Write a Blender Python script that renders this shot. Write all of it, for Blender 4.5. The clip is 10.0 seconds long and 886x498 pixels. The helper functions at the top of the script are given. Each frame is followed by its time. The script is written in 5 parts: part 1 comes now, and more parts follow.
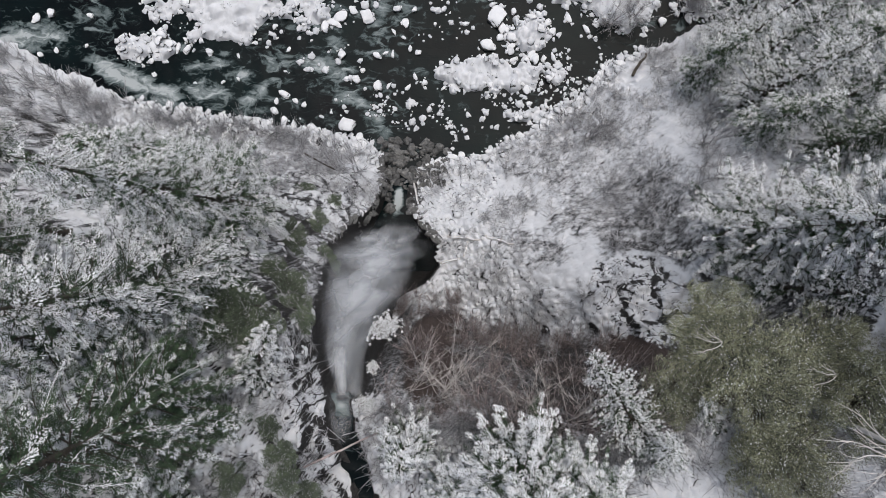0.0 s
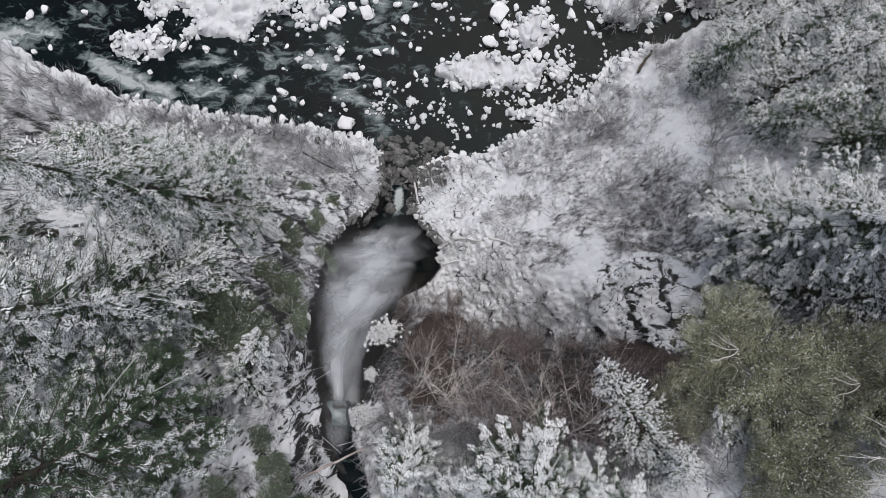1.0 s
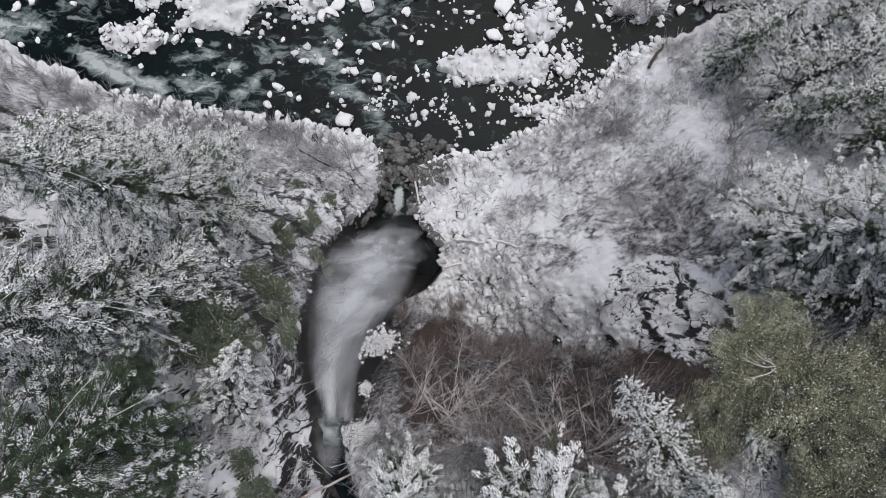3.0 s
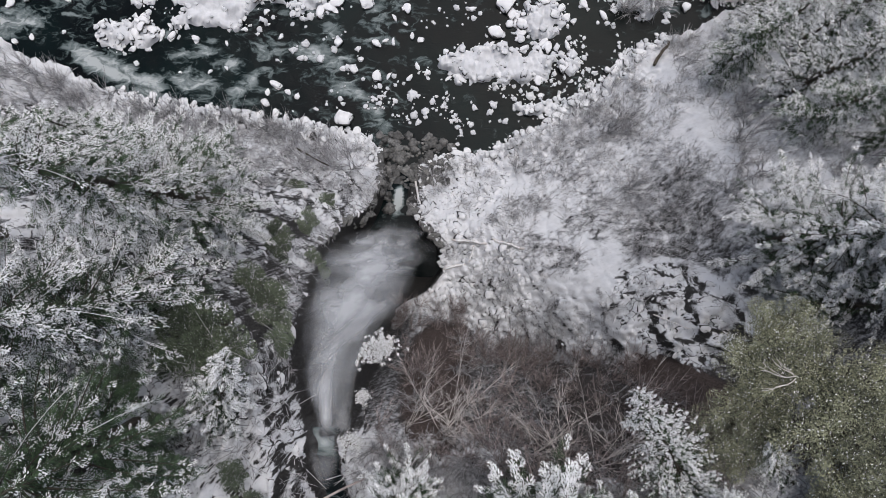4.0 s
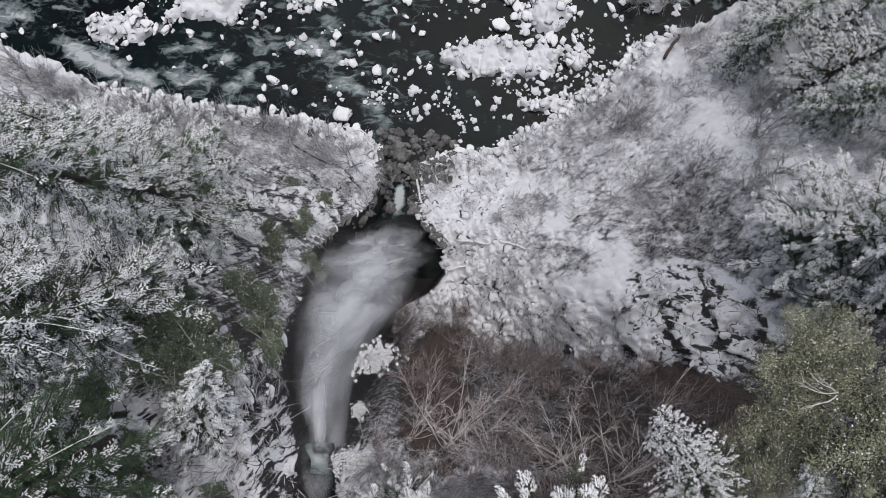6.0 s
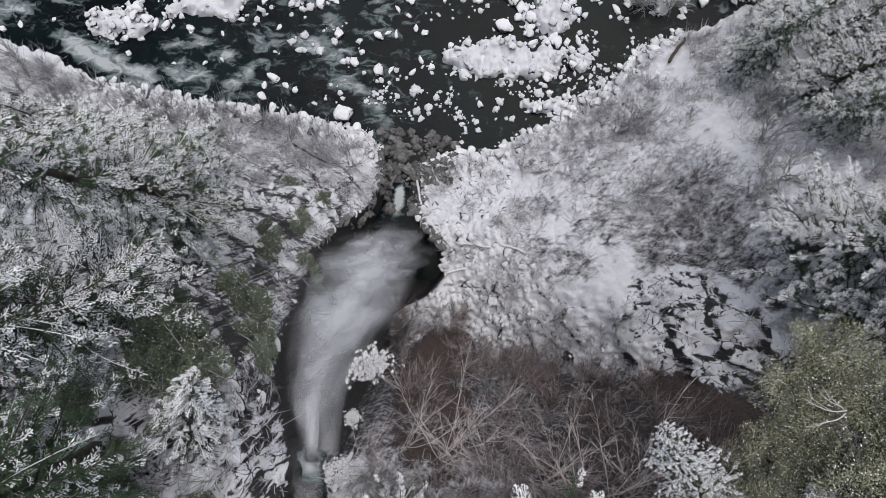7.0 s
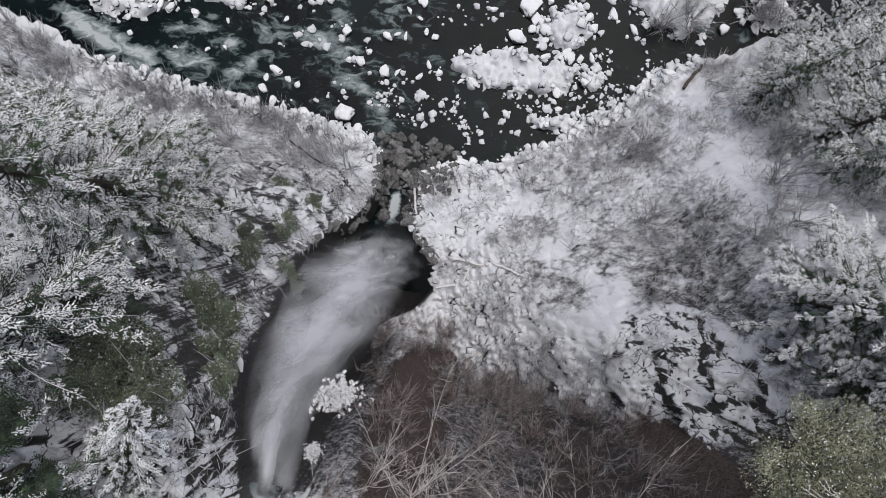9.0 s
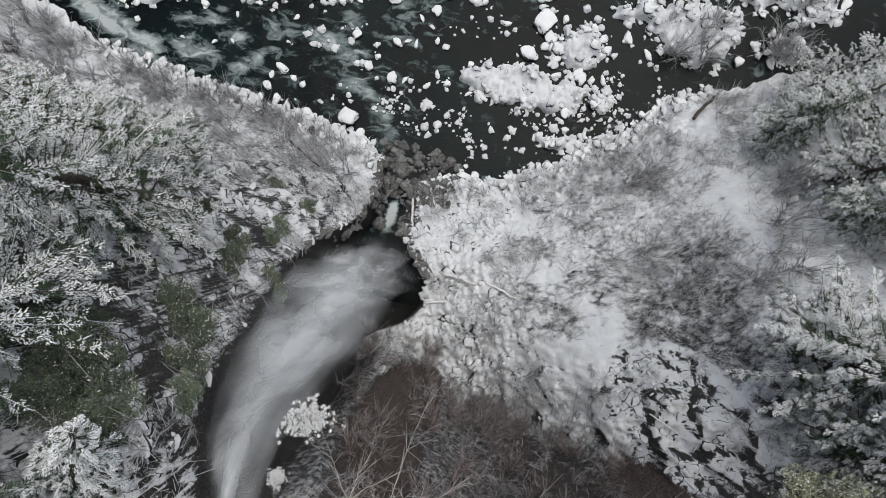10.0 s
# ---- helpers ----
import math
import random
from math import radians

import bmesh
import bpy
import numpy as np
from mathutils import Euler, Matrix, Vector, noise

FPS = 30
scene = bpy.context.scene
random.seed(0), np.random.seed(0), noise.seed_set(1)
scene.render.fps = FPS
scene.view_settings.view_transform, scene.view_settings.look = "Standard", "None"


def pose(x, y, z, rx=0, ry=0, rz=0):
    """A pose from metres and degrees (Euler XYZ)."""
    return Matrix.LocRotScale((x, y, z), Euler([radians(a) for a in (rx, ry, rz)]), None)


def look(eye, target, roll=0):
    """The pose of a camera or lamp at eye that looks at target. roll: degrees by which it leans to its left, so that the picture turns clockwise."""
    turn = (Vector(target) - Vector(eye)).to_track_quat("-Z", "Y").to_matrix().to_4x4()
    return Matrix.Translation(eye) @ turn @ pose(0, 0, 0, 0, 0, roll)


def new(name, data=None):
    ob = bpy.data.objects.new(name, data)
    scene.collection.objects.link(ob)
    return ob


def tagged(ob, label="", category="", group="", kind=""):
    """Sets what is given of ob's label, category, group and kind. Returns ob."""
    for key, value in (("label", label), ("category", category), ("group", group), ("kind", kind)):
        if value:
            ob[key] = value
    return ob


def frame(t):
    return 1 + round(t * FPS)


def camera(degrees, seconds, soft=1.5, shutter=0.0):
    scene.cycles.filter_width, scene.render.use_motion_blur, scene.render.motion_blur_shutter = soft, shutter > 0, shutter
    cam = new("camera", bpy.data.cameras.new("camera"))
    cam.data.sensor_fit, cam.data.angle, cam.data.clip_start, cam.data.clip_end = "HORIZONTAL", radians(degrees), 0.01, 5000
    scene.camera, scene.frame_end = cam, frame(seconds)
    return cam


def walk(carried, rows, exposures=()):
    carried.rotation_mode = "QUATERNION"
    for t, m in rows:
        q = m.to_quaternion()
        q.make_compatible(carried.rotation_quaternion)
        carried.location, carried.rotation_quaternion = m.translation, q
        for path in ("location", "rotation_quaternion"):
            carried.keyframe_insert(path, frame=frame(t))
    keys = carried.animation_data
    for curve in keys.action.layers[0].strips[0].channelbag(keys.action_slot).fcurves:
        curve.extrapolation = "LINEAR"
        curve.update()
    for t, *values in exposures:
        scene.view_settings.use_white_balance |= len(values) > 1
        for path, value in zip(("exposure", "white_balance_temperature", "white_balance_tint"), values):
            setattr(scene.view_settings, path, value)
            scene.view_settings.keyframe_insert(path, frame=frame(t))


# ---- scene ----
cam = camera(74.95, 10.0, soft=0.5)
ROWS = [
    (0.0, 0.000, -0.000, 87.461, -0.001, 0.000, -0.000),
    (0.5, 0.022, 0.090, 86.626, -0.002, 0.069, 0.029),
    (1.0, 0.029, 0.126, 85.714, -0.001, 0.126, 0.003),
    (1.5, 0.004, 0.155, 84.829, 0.027, 0.169, 0.045),
    (2.0, -0.005, 0.193, 83.974, 0.047, 0.207, 0.076),
    (2.5, -0.039, 0.227, 83.135, 0.062, 0.217, 0.129),
    (4.0, -0.062, 0.401, 80.739, 0.102, 0.311, 0.297),
    (4.5, -0.079, 0.420, 80.001, 0.101, 0.350, 0.272),
    (5.0, -0.104, 0.443, 79.310, 0.084, 0.394, 0.178),
    (5.5, -0.124, 0.475, 78.638, 0.065, 0.457, 0.093),
    (7.0, -0.011, 0.825, 77.315, 0.040, 0.543, 1.176),
    (7.5, 0.128, 1.108, 76.819, 0.058, 0.519, 1.863),
    (8.0, 0.327, 1.514, 76.270, 0.032, 0.553, 3.481),
    (8.5, 0.506, 1.944, 75.665, 0.051, 0.545, 4.385),
    (9.0, 0.717, 2.427, 75.068, 0.081, 0.495, 5.908),
    (9.5, 0.900, 2.941, 74.439, 0.152, 0.434, 7.996),
    (10.0, 1.135, 3.538, 73.676, 0.646, 0.415, 10.298),
]
walk(cam, [(t, pose(x, y, z, rx, ry, rz)) for t, x, y, z, rx, ry, rz in ROWS], ((0.0, 0.0, 6500, 9), (2.5, 0.0, 6480, 10), (5.0, 0.0, 6450, 11), (8.5, 0.0, 6430, 11), (9.5, 0.0, 6450, 9), (10.0, 0.0, 6540, 5)))

# ---- light ----
world = bpy.data.worlds.new("winter_sky")
scene.world = world
world.use_nodes = True
wn, wl = world.node_tree.nodes, world.node_tree.links
sky = wn.new("ShaderNodeTexSky")
sky.sky_type, sky.sun_disc = "NISHITA", False
sky.sun_elevation, sky.sun_rotation = radians(70), radians(14)
sky.air_density, sky.dust_density, sky.ozone_density = 1.0, 4.0, 1.0
wl.new(sky.outputs[0], wn["Background"].inputs[0])
wn["Background"].inputs[1].default_value = 0.085
sun_lamp = bpy.data.lights.new("sun", "SUN")
sun_lamp.energy, sun_lamp.angle, sun_lamp.color = 1.8, radians(60), (1.0, 0.99, 0.995)
sun = new("sun", sun_lamp)
sun.matrix_world = look((15, 60, 170), (0, 0, 0))


# ---- materials ----
def shader(name):
    m = bpy.data.materials.new(name)
    m.use_nodes = True
    return m, m.node_tree.nodes, m.node_tree.links, m.node_tree.nodes["Principled BSDF"]


def ramp(nodes, links, src, stops):
    r = nodes.new("ShaderNodeValToRGB")
    e = r.color_ramp.elements
    while len(e) < len(stops):
        e.new(0.5)
    for k, (p, c) in enumerate(stops):
        e[k].position = p
        e[k].color = (*c, 1) if len(c) == 3 else c
    links.new(src, r.inputs[0])
    return r.outputs[0]


def grain(nodes, links, scale, detail=6, rough=0.6, coords=None):
    t = nodes.new("ShaderNodeTexNoise")
    t.inputs["Scale"].default_value, t.inputs["Detail"].default_value, t.inputs["Roughness"].default_value = scale, detail, rough
    if coords is None:
        g = nodes.new("ShaderNodeNewGeometry")
        coords = g.outputs["Position"]
    links.new(coords, t.inputs["Vector"])
    return t.outputs["Fac"]


def relief(nodes, links, bsdf, src, strength, distance):
    b = nodes.new("ShaderNodeBump")
    b.inputs["Strength"].default_value, b.inputs["Distance"].default_value = strength, distance
    links.new(src, b.inputs["Height"])
    links.new(b.outputs[0], bsdf.inputs["Normal"])


def plain(name, lo, hi, scale=3.0, rough=0.8, bump=0.4, depth=0.03, object_scale=True, spread=0.0, island=0.0):
    """A surface whose colour wanders between two tones at two scales, with fine relief."""
    m, n, l, b = shader(name)
    co = None
    if object_scale:
        tc = n.new("ShaderNodeTexCoord")
        co = tc.outputs["Object"]
    a = grain(n, l, scale, 8, 0.65, co)
    c = ramp(n, l, a, [(0.32, lo), (0.68, hi)])
    if spread > 0:
        oi = n.new("ShaderNodeObjectInfo")
        hs = n.new("ShaderNodeHueSaturation")
        mr = n.new("ShaderNodeMapRange")
        mr.inputs["To Min"].default_value, mr.inputs["To Max"].default_value = 1 - spread, 1 + spread
        l.new(oi.outputs["Random"], mr.inputs["Value"])
        l.new(mr.outputs[0], hs.inputs["Value"])
        l.new(c, hs.inputs["Color"])
        c = hs.outputs[0]
    if island > 0:
        gi = n.new("ShaderNodeNewGeometry")
        hv = n.new("ShaderNodeHueSaturation")
        mv = n.new("ShaderNodeMapRange")
        mv.inputs["To Min"].default_value, mv.inputs["To Max"].default_value = 1 - island, 1 + island
        l.new(gi.outputs["Random Per Island"], mv.inputs["Value"])
        l.new(mv.outputs[0], hv.inputs["Value"])
        l.new(c, hv.inputs["Color"])
        c = hv.outputs[0]
    l.new(c, b.inputs["Base Color"])
    b.inputs["Roughness"].default_value = rough
    if bump:
        relief(n, l, b, grain(n, l, scale * 5, 6, 0.6, co), bump, depth)
    return m


def snowed(name, lo, hi, snow, cover, soft=0.12, scale=1.5, fine=6.0, patchy=0.55, cracks=0.5, stone=1.5, zones=(), shady_litter=None, broken=""):
    """Rock or ground that carries snow where it lies flat enough, broken by noise at two scales."""
    m, n, l, b = shader(name)
    geo = n.new("ShaderNodeNewGeometry")
    sep = n.new("ShaderNodeSeparateXYZ")
    l.new(geo.outputs["Normal"], sep.inputs[0])
    big, small = grain(n, l, scale, 7, 0.7), grain(n, l, fine, 6, 0.7)
    add = n.new("ShaderNodeMath")
    add.operation, add.inputs[1].default_value = "MULTIPLY_ADD", patchy
    l.new(big, add.inputs[0])
    l.new(sep.outputs["Z"], add.inputs[2])
    add2 = n.new("ShaderNodeMath")
    add2.operation, add2.inputs[1].default_value = "MULTIPLY_ADD", patchy * 0.95
    l.new(small, add2.inputs[0])
    l.new(add.outputs[0], add2.inputs[2])
    bend = n.new("ShaderNodeTexNoise")
    bend.inputs["Scale"].default_value, bend.inputs["Detail"].default_value = stone * 0.9, 4
    l.new(geo.outputs["Position"], bend.inputs["Vector"])
    push = n.new("ShaderNodeVectorMath")
    push.operation, push.inputs[1].default_value = "MULTIPLY_ADD", (0.9, 0.9, 0.9)
    l.new(bend.outputs["Color"], push.inputs[0])
    l.new(geo.outputs["Position"], push.inputs[2])
    total = add2.outputs[0]
    for size, part in ((stone, 1.0), (stone * 2.7, 0.6)):
        vo = n.new("ShaderNodeTexVoronoi")
        vo.feature = "DISTANCE_TO_EDGE"
        vo.inputs["Scale"].default_value = size
        l.new(push.outputs[0], vo.inputs["Vector"])
        vm = n.new("ShaderNodeMapRange")
        vm.inputs["From Max"].default_value, vm.inputs["To Min"].default_value, vm.inputs["To Max"].default_value = 0.036 if broken else 0.16, -cracks * part, 0.0
        l.new(vo.outputs["Distance"], vm.inputs["Value"])
        loss = vm.outputs[0]
        if broken:
            ba, bm2 = n.new("ShaderNodeAttribute"), n.new("ShaderNodeMath")
            ba.attribute_name, bm2.operation = broken, "MULTIPLY"
            l.new(ba.outputs["Fac"], bm2.inputs[0])
            l.new(loss, bm2.inputs[1])
            here, fade = n.new("ShaderNodeMapRange"), n.new("ShaderNodeMath")
            here.inputs["From Min"].default_value, here.inputs["From Max"].default_value, fade.operation = 0.42, 0.6, "MULTIPLY"
            l.new(grain(n, l, size * 0.6, 3, 0.5), here.inputs["Value"])
            l.new(bm2.outputs[0], fade.inputs[0])
            l.new(here.outputs[0], fade.inputs[1])
            loss = fade.outputs[0]
        ad = n.new("ShaderNodeMath")
        l.new(total, ad.inputs[0])
        l.new(loss, ad.inputs[1])
        total = ad.outputs[0]
    for key, weight in zones:
        za = n.new("ShaderNodeAttribute")
        za.attribute_name = key
        zm = n.new("ShaderNodeMath")
        zm.operation, zm.inputs[1].default_value = "MULTIPLY_ADD", weight
        l.new(za.outputs["Fac"], zm.inputs[0])
        l.new(total, zm.inputs[2])
        total = zm.outputs[0]
    mr = n.new("ShaderNodeMapRange")
    mr.inputs["From Min"].default_value, mr.inputs["From Max"].default_value = cover, cover + soft
    l.new(total, mr.inputs["Value"])
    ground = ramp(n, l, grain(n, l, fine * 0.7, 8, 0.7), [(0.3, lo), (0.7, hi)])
    # brown ground litter; this colour also carries the shade of the eastern hollow
    if shady_litter:
        la = n.new("ShaderNodeAttribute")
        la.attribute_name = "shady_litter"
        lm = n.new("ShaderNodeMix")
        lm.data_type = "RGBA"
        l.new(la.outputs["Fac"], lm.inputs["Factor"])
        l.new(ground, lm.inputs["A"])
        l.new(ramp(n, l, grain(n, l, fine * 0.5, 8, 0.7), [(0.3, shady_litter[0]), (0.7, shady_litter[1])]), lm.inputs["B"])
        ground = lm.outputs["Result"]
    white = ramp(n, l, grain(n, l, scale * 0.6, 5, 0.6), [(0.3, tuple(v * 0.86 for v in snow)), (0.7, snow)])
    mix = n.new("ShaderNodeMix")
    mix.data_type = "RGBA"
    l.new(mr.outputs[0], mix.inputs["Factor"])
    l.new(ground, mix.inputs["A"])
    l.new(white, mix.inputs["B"])
    l.new(mix.outputs["Result"], b.inputs["Base Color"])
    b.inputs["Roughness"].default_value = 0.85
    b.inputs["Specular IOR Level"].default_value = 0.15
    rough = n.new("ShaderNodeMath")
    rough.operation, rough.inputs[1].default_value = "MULTIPLY_ADD", 1.6
    l.new(grain(n, l, fine * 0.4, 8, 0.72), rough.inputs[0])
    l.new(total, rough.inputs[2])
    relief(n, l, b, rough.outputs[0], 0.55, 0.16)
    return m


SNOW = (0.80, 0.81, 0.83)
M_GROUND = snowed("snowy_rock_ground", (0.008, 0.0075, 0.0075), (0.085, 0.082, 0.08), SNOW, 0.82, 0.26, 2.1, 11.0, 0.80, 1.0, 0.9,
                  (("split", -0.65), ("thin", -0.26), ("crag", -0.02), ("shady_litter", -0.28), ("wet", -1.5)), ((0.018, 0.013, 0.011), (0.15, 0.118, 0.106)), "crag")
M_BLOCK = snowed("snow_topped_block", (0.010, 0.0095, 0.009), (0.085, 0.082, 0.078), (0.78, 0.79, 0.81), 1.08, 0.2, 2.0, 9.0, 0.85, 0.1, 1.3)
M_SNOW = plain("fresh_snow", (0.80, 0.81, 0.82), (0.90, 0.90, 0.91), 2.0, 0.75, 0.35, 0.05)
M_ROCK = plain("wet_dark_rock", (0.02, 0.02, 0.02), (0.09, 0.088, 0.085), 2.5, 0.45, 0.6, 0.06, spread=0.3)
M_GREY = plain("grey_creek_stone", (0.035, 0.035, 0.034), (0.20, 0.198, 0.19), 3.0, 0.7, 0.6, 0.06, island=0.5)
M_BARK = plain("dark_bark", (0.03, 0.024, 0.018), (0.11, 0.09, 0.07), 8.0, 0.9, 0.6, 0.03)
M_NEEDLE = plain("conifer_needles", (0.012, 0.025, 0.012), (0.066, 0.112, 0.05), 1.2, 0.7, 0.0, spread=0.25, island=0.6)
M_LOAD = plain("snow_on_needles", (0.80, 0.81, 0.82), (0.90, 0.90, 0.91), 1.5, 0.8, 0.0, island=0.16)
M_TWIG = plain("frosted_twigs", (0.23, 0.226, 0.232), (0.74, 0.735, 0.75), 1.0, 0.85, 0.0, spread=0.3, island=0.65)
M_TWIG_BROWN = plain("brown_twigs", (0.11, 0.08, 0.074), (0.56, 0.485, 0.47), 0.8, 0.85, 0.0, island=0.75)
M_TWIG_PALE = plain("pale_bare_wood", (0.56, 0.52, 0.49), (0.84, 0.80, 0.77), 1.0, 0.85, 0.0)
M_LEAF = plain("evergreen_leaves", (0.030, 0.034, 0.02), (0.31, 0.32, 0.205), 0.9, 0.6, 0.0, spread=0.15, island=0.85)
M_LEAF_GREY = plain("dull_green_leaves", (0.036, 0.048, 0.03), (0.155, 0.19, 0.12), 0.9, 0.55, 0.0, spread=0.15, island=0.65)


# ---- noise, distances and the lie of the land ----
LATTICES = {}


def lattice(seed):
    if seed not in LATTICES:
        LATTICES[seed] = np.random.RandomState(seed).rand(256, 256)
    return LATTICES[seed]


def wander(x, y, scale, seed, octaves=4, gain=0.5, ridged=False):
    """Smooth random relief between -1 and 1 at points x, y."""
    out, amp, total = np.zeros_like(x, dtype=float), 1.0, 0.0
    for k in range(octaves):
        tab = lattice(seed + k)
        u, v = x / scale * 2**k + 17.3 * k, y / scale * 2**k + 9.1 * k
        i, j = np.floor(u).astype(int), np.floor(v).astype(int)
        fu, fv = u - i, v - j
        fu, fv = fu * fu * (3 - 2 * fu), fv * fv * (3 - 2 * fv)
        i0, i1, j0, j1 = i % 256, (i + 1) % 256, j % 256, (j + 1) % 256
        s = (tab[i0, j0] * (1 - fu) + tab[i1, j0] * fu) * (1 - fv) + (tab[i0, j1] * (1 - fu) + tab[i1, j1] * fu) * fv
        s = s * 2 - 1
        if ridged:
            s = 1 - 2 * np.abs(s)
        out, total, amp = out + amp * s, total + amp, amp * gain
    return out / total


def cells(x, y, size, seed, stretch=1.0, turn=0.0):
    """The nearest seed point of an uneven mosaic, and how far (0 to 1) each point lies from it."""
    jx, jy = lattice(seed)[:128, :128], lattice(seed + 1000)[:128, :128]
    c, s = np.cos(turn), np.sin(turn)
    u, v = (x * c + y * s) / size / stretch, (-x * s + y * c) / size
    i, j = np.floor(u).astype(int), np.floor(v).astype(int)
    best, bu, bv = np.full(u.shape, 9.0), u.copy(), v.copy()
    for a in (-1, 0, 1):
        for b in (-1, 0, 1):
            pu, pv = i + a + jx[(i + a) % 128, (j + b) % 128], j + b + jy[(i + a) % 128, (j + b) % 128]
            q = (pu - u) ** 2 + (pv - v) ** 2
            near = q < best
            best, bu, bv = np.where(near, q, best), np.where(near, pu, bu), np.where(near, pv, bv)
    bu, bv = bu * size * stretch, bv * size
    return bu * c - bv * s, bu * s + bv * c, np.clip(np.sqrt(best), 0, 1)


def step(a, b, v):
    t = np.clip((v - a) / (b - a), 0, 1)
    return t * t * (3 - 2 * t)


def river_level(x, y):
    return 0.055 * np.clip(x, -90, 70) + 0.4


# the river's near shore, west to east
SHORE_X = [-400, -120, -67, -59, -48, -33, -20, -12.5, -8, -2, 4, 9, 12.5, 17, 21.5, 25, 32, 60, 120, 400]
SHORE_Y = [140, 52, 31, 26.7, 22.5, 19.4, 17.5, 16.2, 13.5, 12.2, 13.2, 15.2, 17.3, 20, 23.2, 27.5, 29.8, 40, 60, 140]
# the gorge below the fall: its two walls, from the mouth back to the lip
WALL_Y = [-10.5, -8, -6.5, -4.6, -2.3, 0.7, 2.4, 5.6, 9, 13]
WALL_W = [-8.0, -8.8, -9.0, -9.4, -10.4, -11.6, -11.0, -9.3, -8.2, -8.6]
WALL_E = [-6.6, -6.9, -6.0, -2.6, -0.8, -1.2, -2.6, -4.9, -5.0, -3.4]
# the rim of the upper plateau east of the lip
RIM_X = [-7, -4, 0, 5, 9, 13, 17, 21, 25, 30, 45, 100, 400]
RIM_Y = [-10.6, -10.4, -11, -12.3, -12.6, -12, -10.2, -8.6, -5, 1, 8, 14, 30]


line = np.linspace(-400, 400, 1601)
kernel = np.exp(-np.linspace(-2, 2, 25) ** 2)
broad = np.interp(line, SHORE_X, SHORE_Y)
broad[12:-12] = np.convolve(broad, kernel / kernel.sum(), "same")[12:-12]
cosine = 1 / np.sqrt(1 + np.convolve(np.gradient(broad, 0.5), kernel / kernel.sum(), "same") ** 2)


def bed_of_creek(y):
    return np.interp(y, [-200, -60, -25, -16.5, -13, -10.5], [-20, -7, -4.4, -5.8, -7.1, -7.4])


def shape(x, y):
    """The height of the land without its blocks and lumps, the distance from the shore, and how far inside the gorge."""
    wob = wander(x, y, 5.0, 3, 3) * 0.8
    near, wide = np.interp(x, SHORE_X, SHORE_Y) - y, np.interp(x, line, broad) - y
    d = (near + (wide - near) * step(1, 7, wide)) * np.interp(x, line, cosine) + wob * 0.7
    d = d + wander(x, y, 2.2, 31, 3, 0.6) * 1.1 * step(6, 1, np.abs(d))
    level = river_level(x, y)
    ww, we = np.interp(y, WALL_Y, WALL_W) + wob * 0.35, np.interp(y, WALL_Y, WALL_E) + wob * 0.35
    west = np.interp(d, [-60, -6, -2, 0, 3, 5, 8, 11, 15, 18, 21, 45, 300], [-0.9, -0.9, -0.6, 0.1, 2.4, 7, 14, 25, 40, 46.5, 49.5, 55, 90])
    brink = np.interp(y, [-16, -10, -9, -5, -2.8, -0.8, 3.4, 6, 9, 12, 15], [47, 45.5, 45.5, 43.5, 36.5, 29, 17, 8, 4.5, 4, 9]) + np.clip(ww - x, 0, 99) * 2.0
    west = west + np.where(y < 15, np.minimum(brink - west, 0), 0) * step(15.5, 12.0, y)
    east = np.interp(d, [-60, -6, -2, 0, 3, 8, 12, 15, 18, 22, 26, 30, 60, 300], [-0.9, -0.9, -0.6, 0.1, 2.0, 9, 14.5, 20, 26, 33, 40, 46, 52, 90])
    cap = 10.6 + 3.2 * step(0.0, 5.0, x) + 0.22 * np.clip(x - 2, 0, 60) ** 1.65 + wob
    east = np.where(np.abs(east - cap) < 4, (east + cap) / 2 - 1 - (east - cap) ** 2 / 16, np.minimum(east, cap))
    east = east + 4.5 * np.exp(-(((x - 20.5) / 3.8) ** 2) - ((y + 3.5) / 4.0) ** 2)
    rim = np.interp(x, RIM_X, RIM_Y) + wob * 0.6
    top = np.interp(x, [-8, -4, 5, 15, 25, 60, 300], [46, 46.6, 48, 49.5, 52, 60, 90]) + np.clip(rim - y, 0, 40) * 0.06
    east = east + (np.maximum(top, east) - east) * step(0.0, 1.0, (rim - y + np.interp(x, [-6, -4, 3, 6], [1.6, 3.8, 3.6, 1.7])) / np.interp(x, [-6, -4, 3, 6], [1.9, 4.1, 3.9, 2.0]))
    floor = np.interp(y, [-10.8, -10.2, -9, -7, -5, -3, 5, 8, 11, 14], [45.4, 44, 33, 17, 7, 2.2, 2.0, 1.8, 0.1, -0.6])
    upper = step(-10.2, -11.2, y)
    creek = bed_of_creek(y)
    ww, we = ww + (creek - 0.6 - ww) * upper, we + (creek + 0.75 - we) * upper
    base = np.where(x < (ww + we) / 2, west, east)
    inside = step(-0.45, 0.35, np.minimum(x - ww, we - x)) * step(15.5, 12.5, y)
    floor = np.where(y < -10.8, 45.4 + np.clip(-10.8 - y, 0, 200) * 0.02, floor)
    z = base + (floor - base) * inside
    z = z + np.clip(-d - 44, 0, 400) * 0.5
    z = z + np.where(d < 6, level, level * np.clip(1 - (d - 6) / 8, 0, 1))
    return z, d, inside, x < (ww + we) / 2


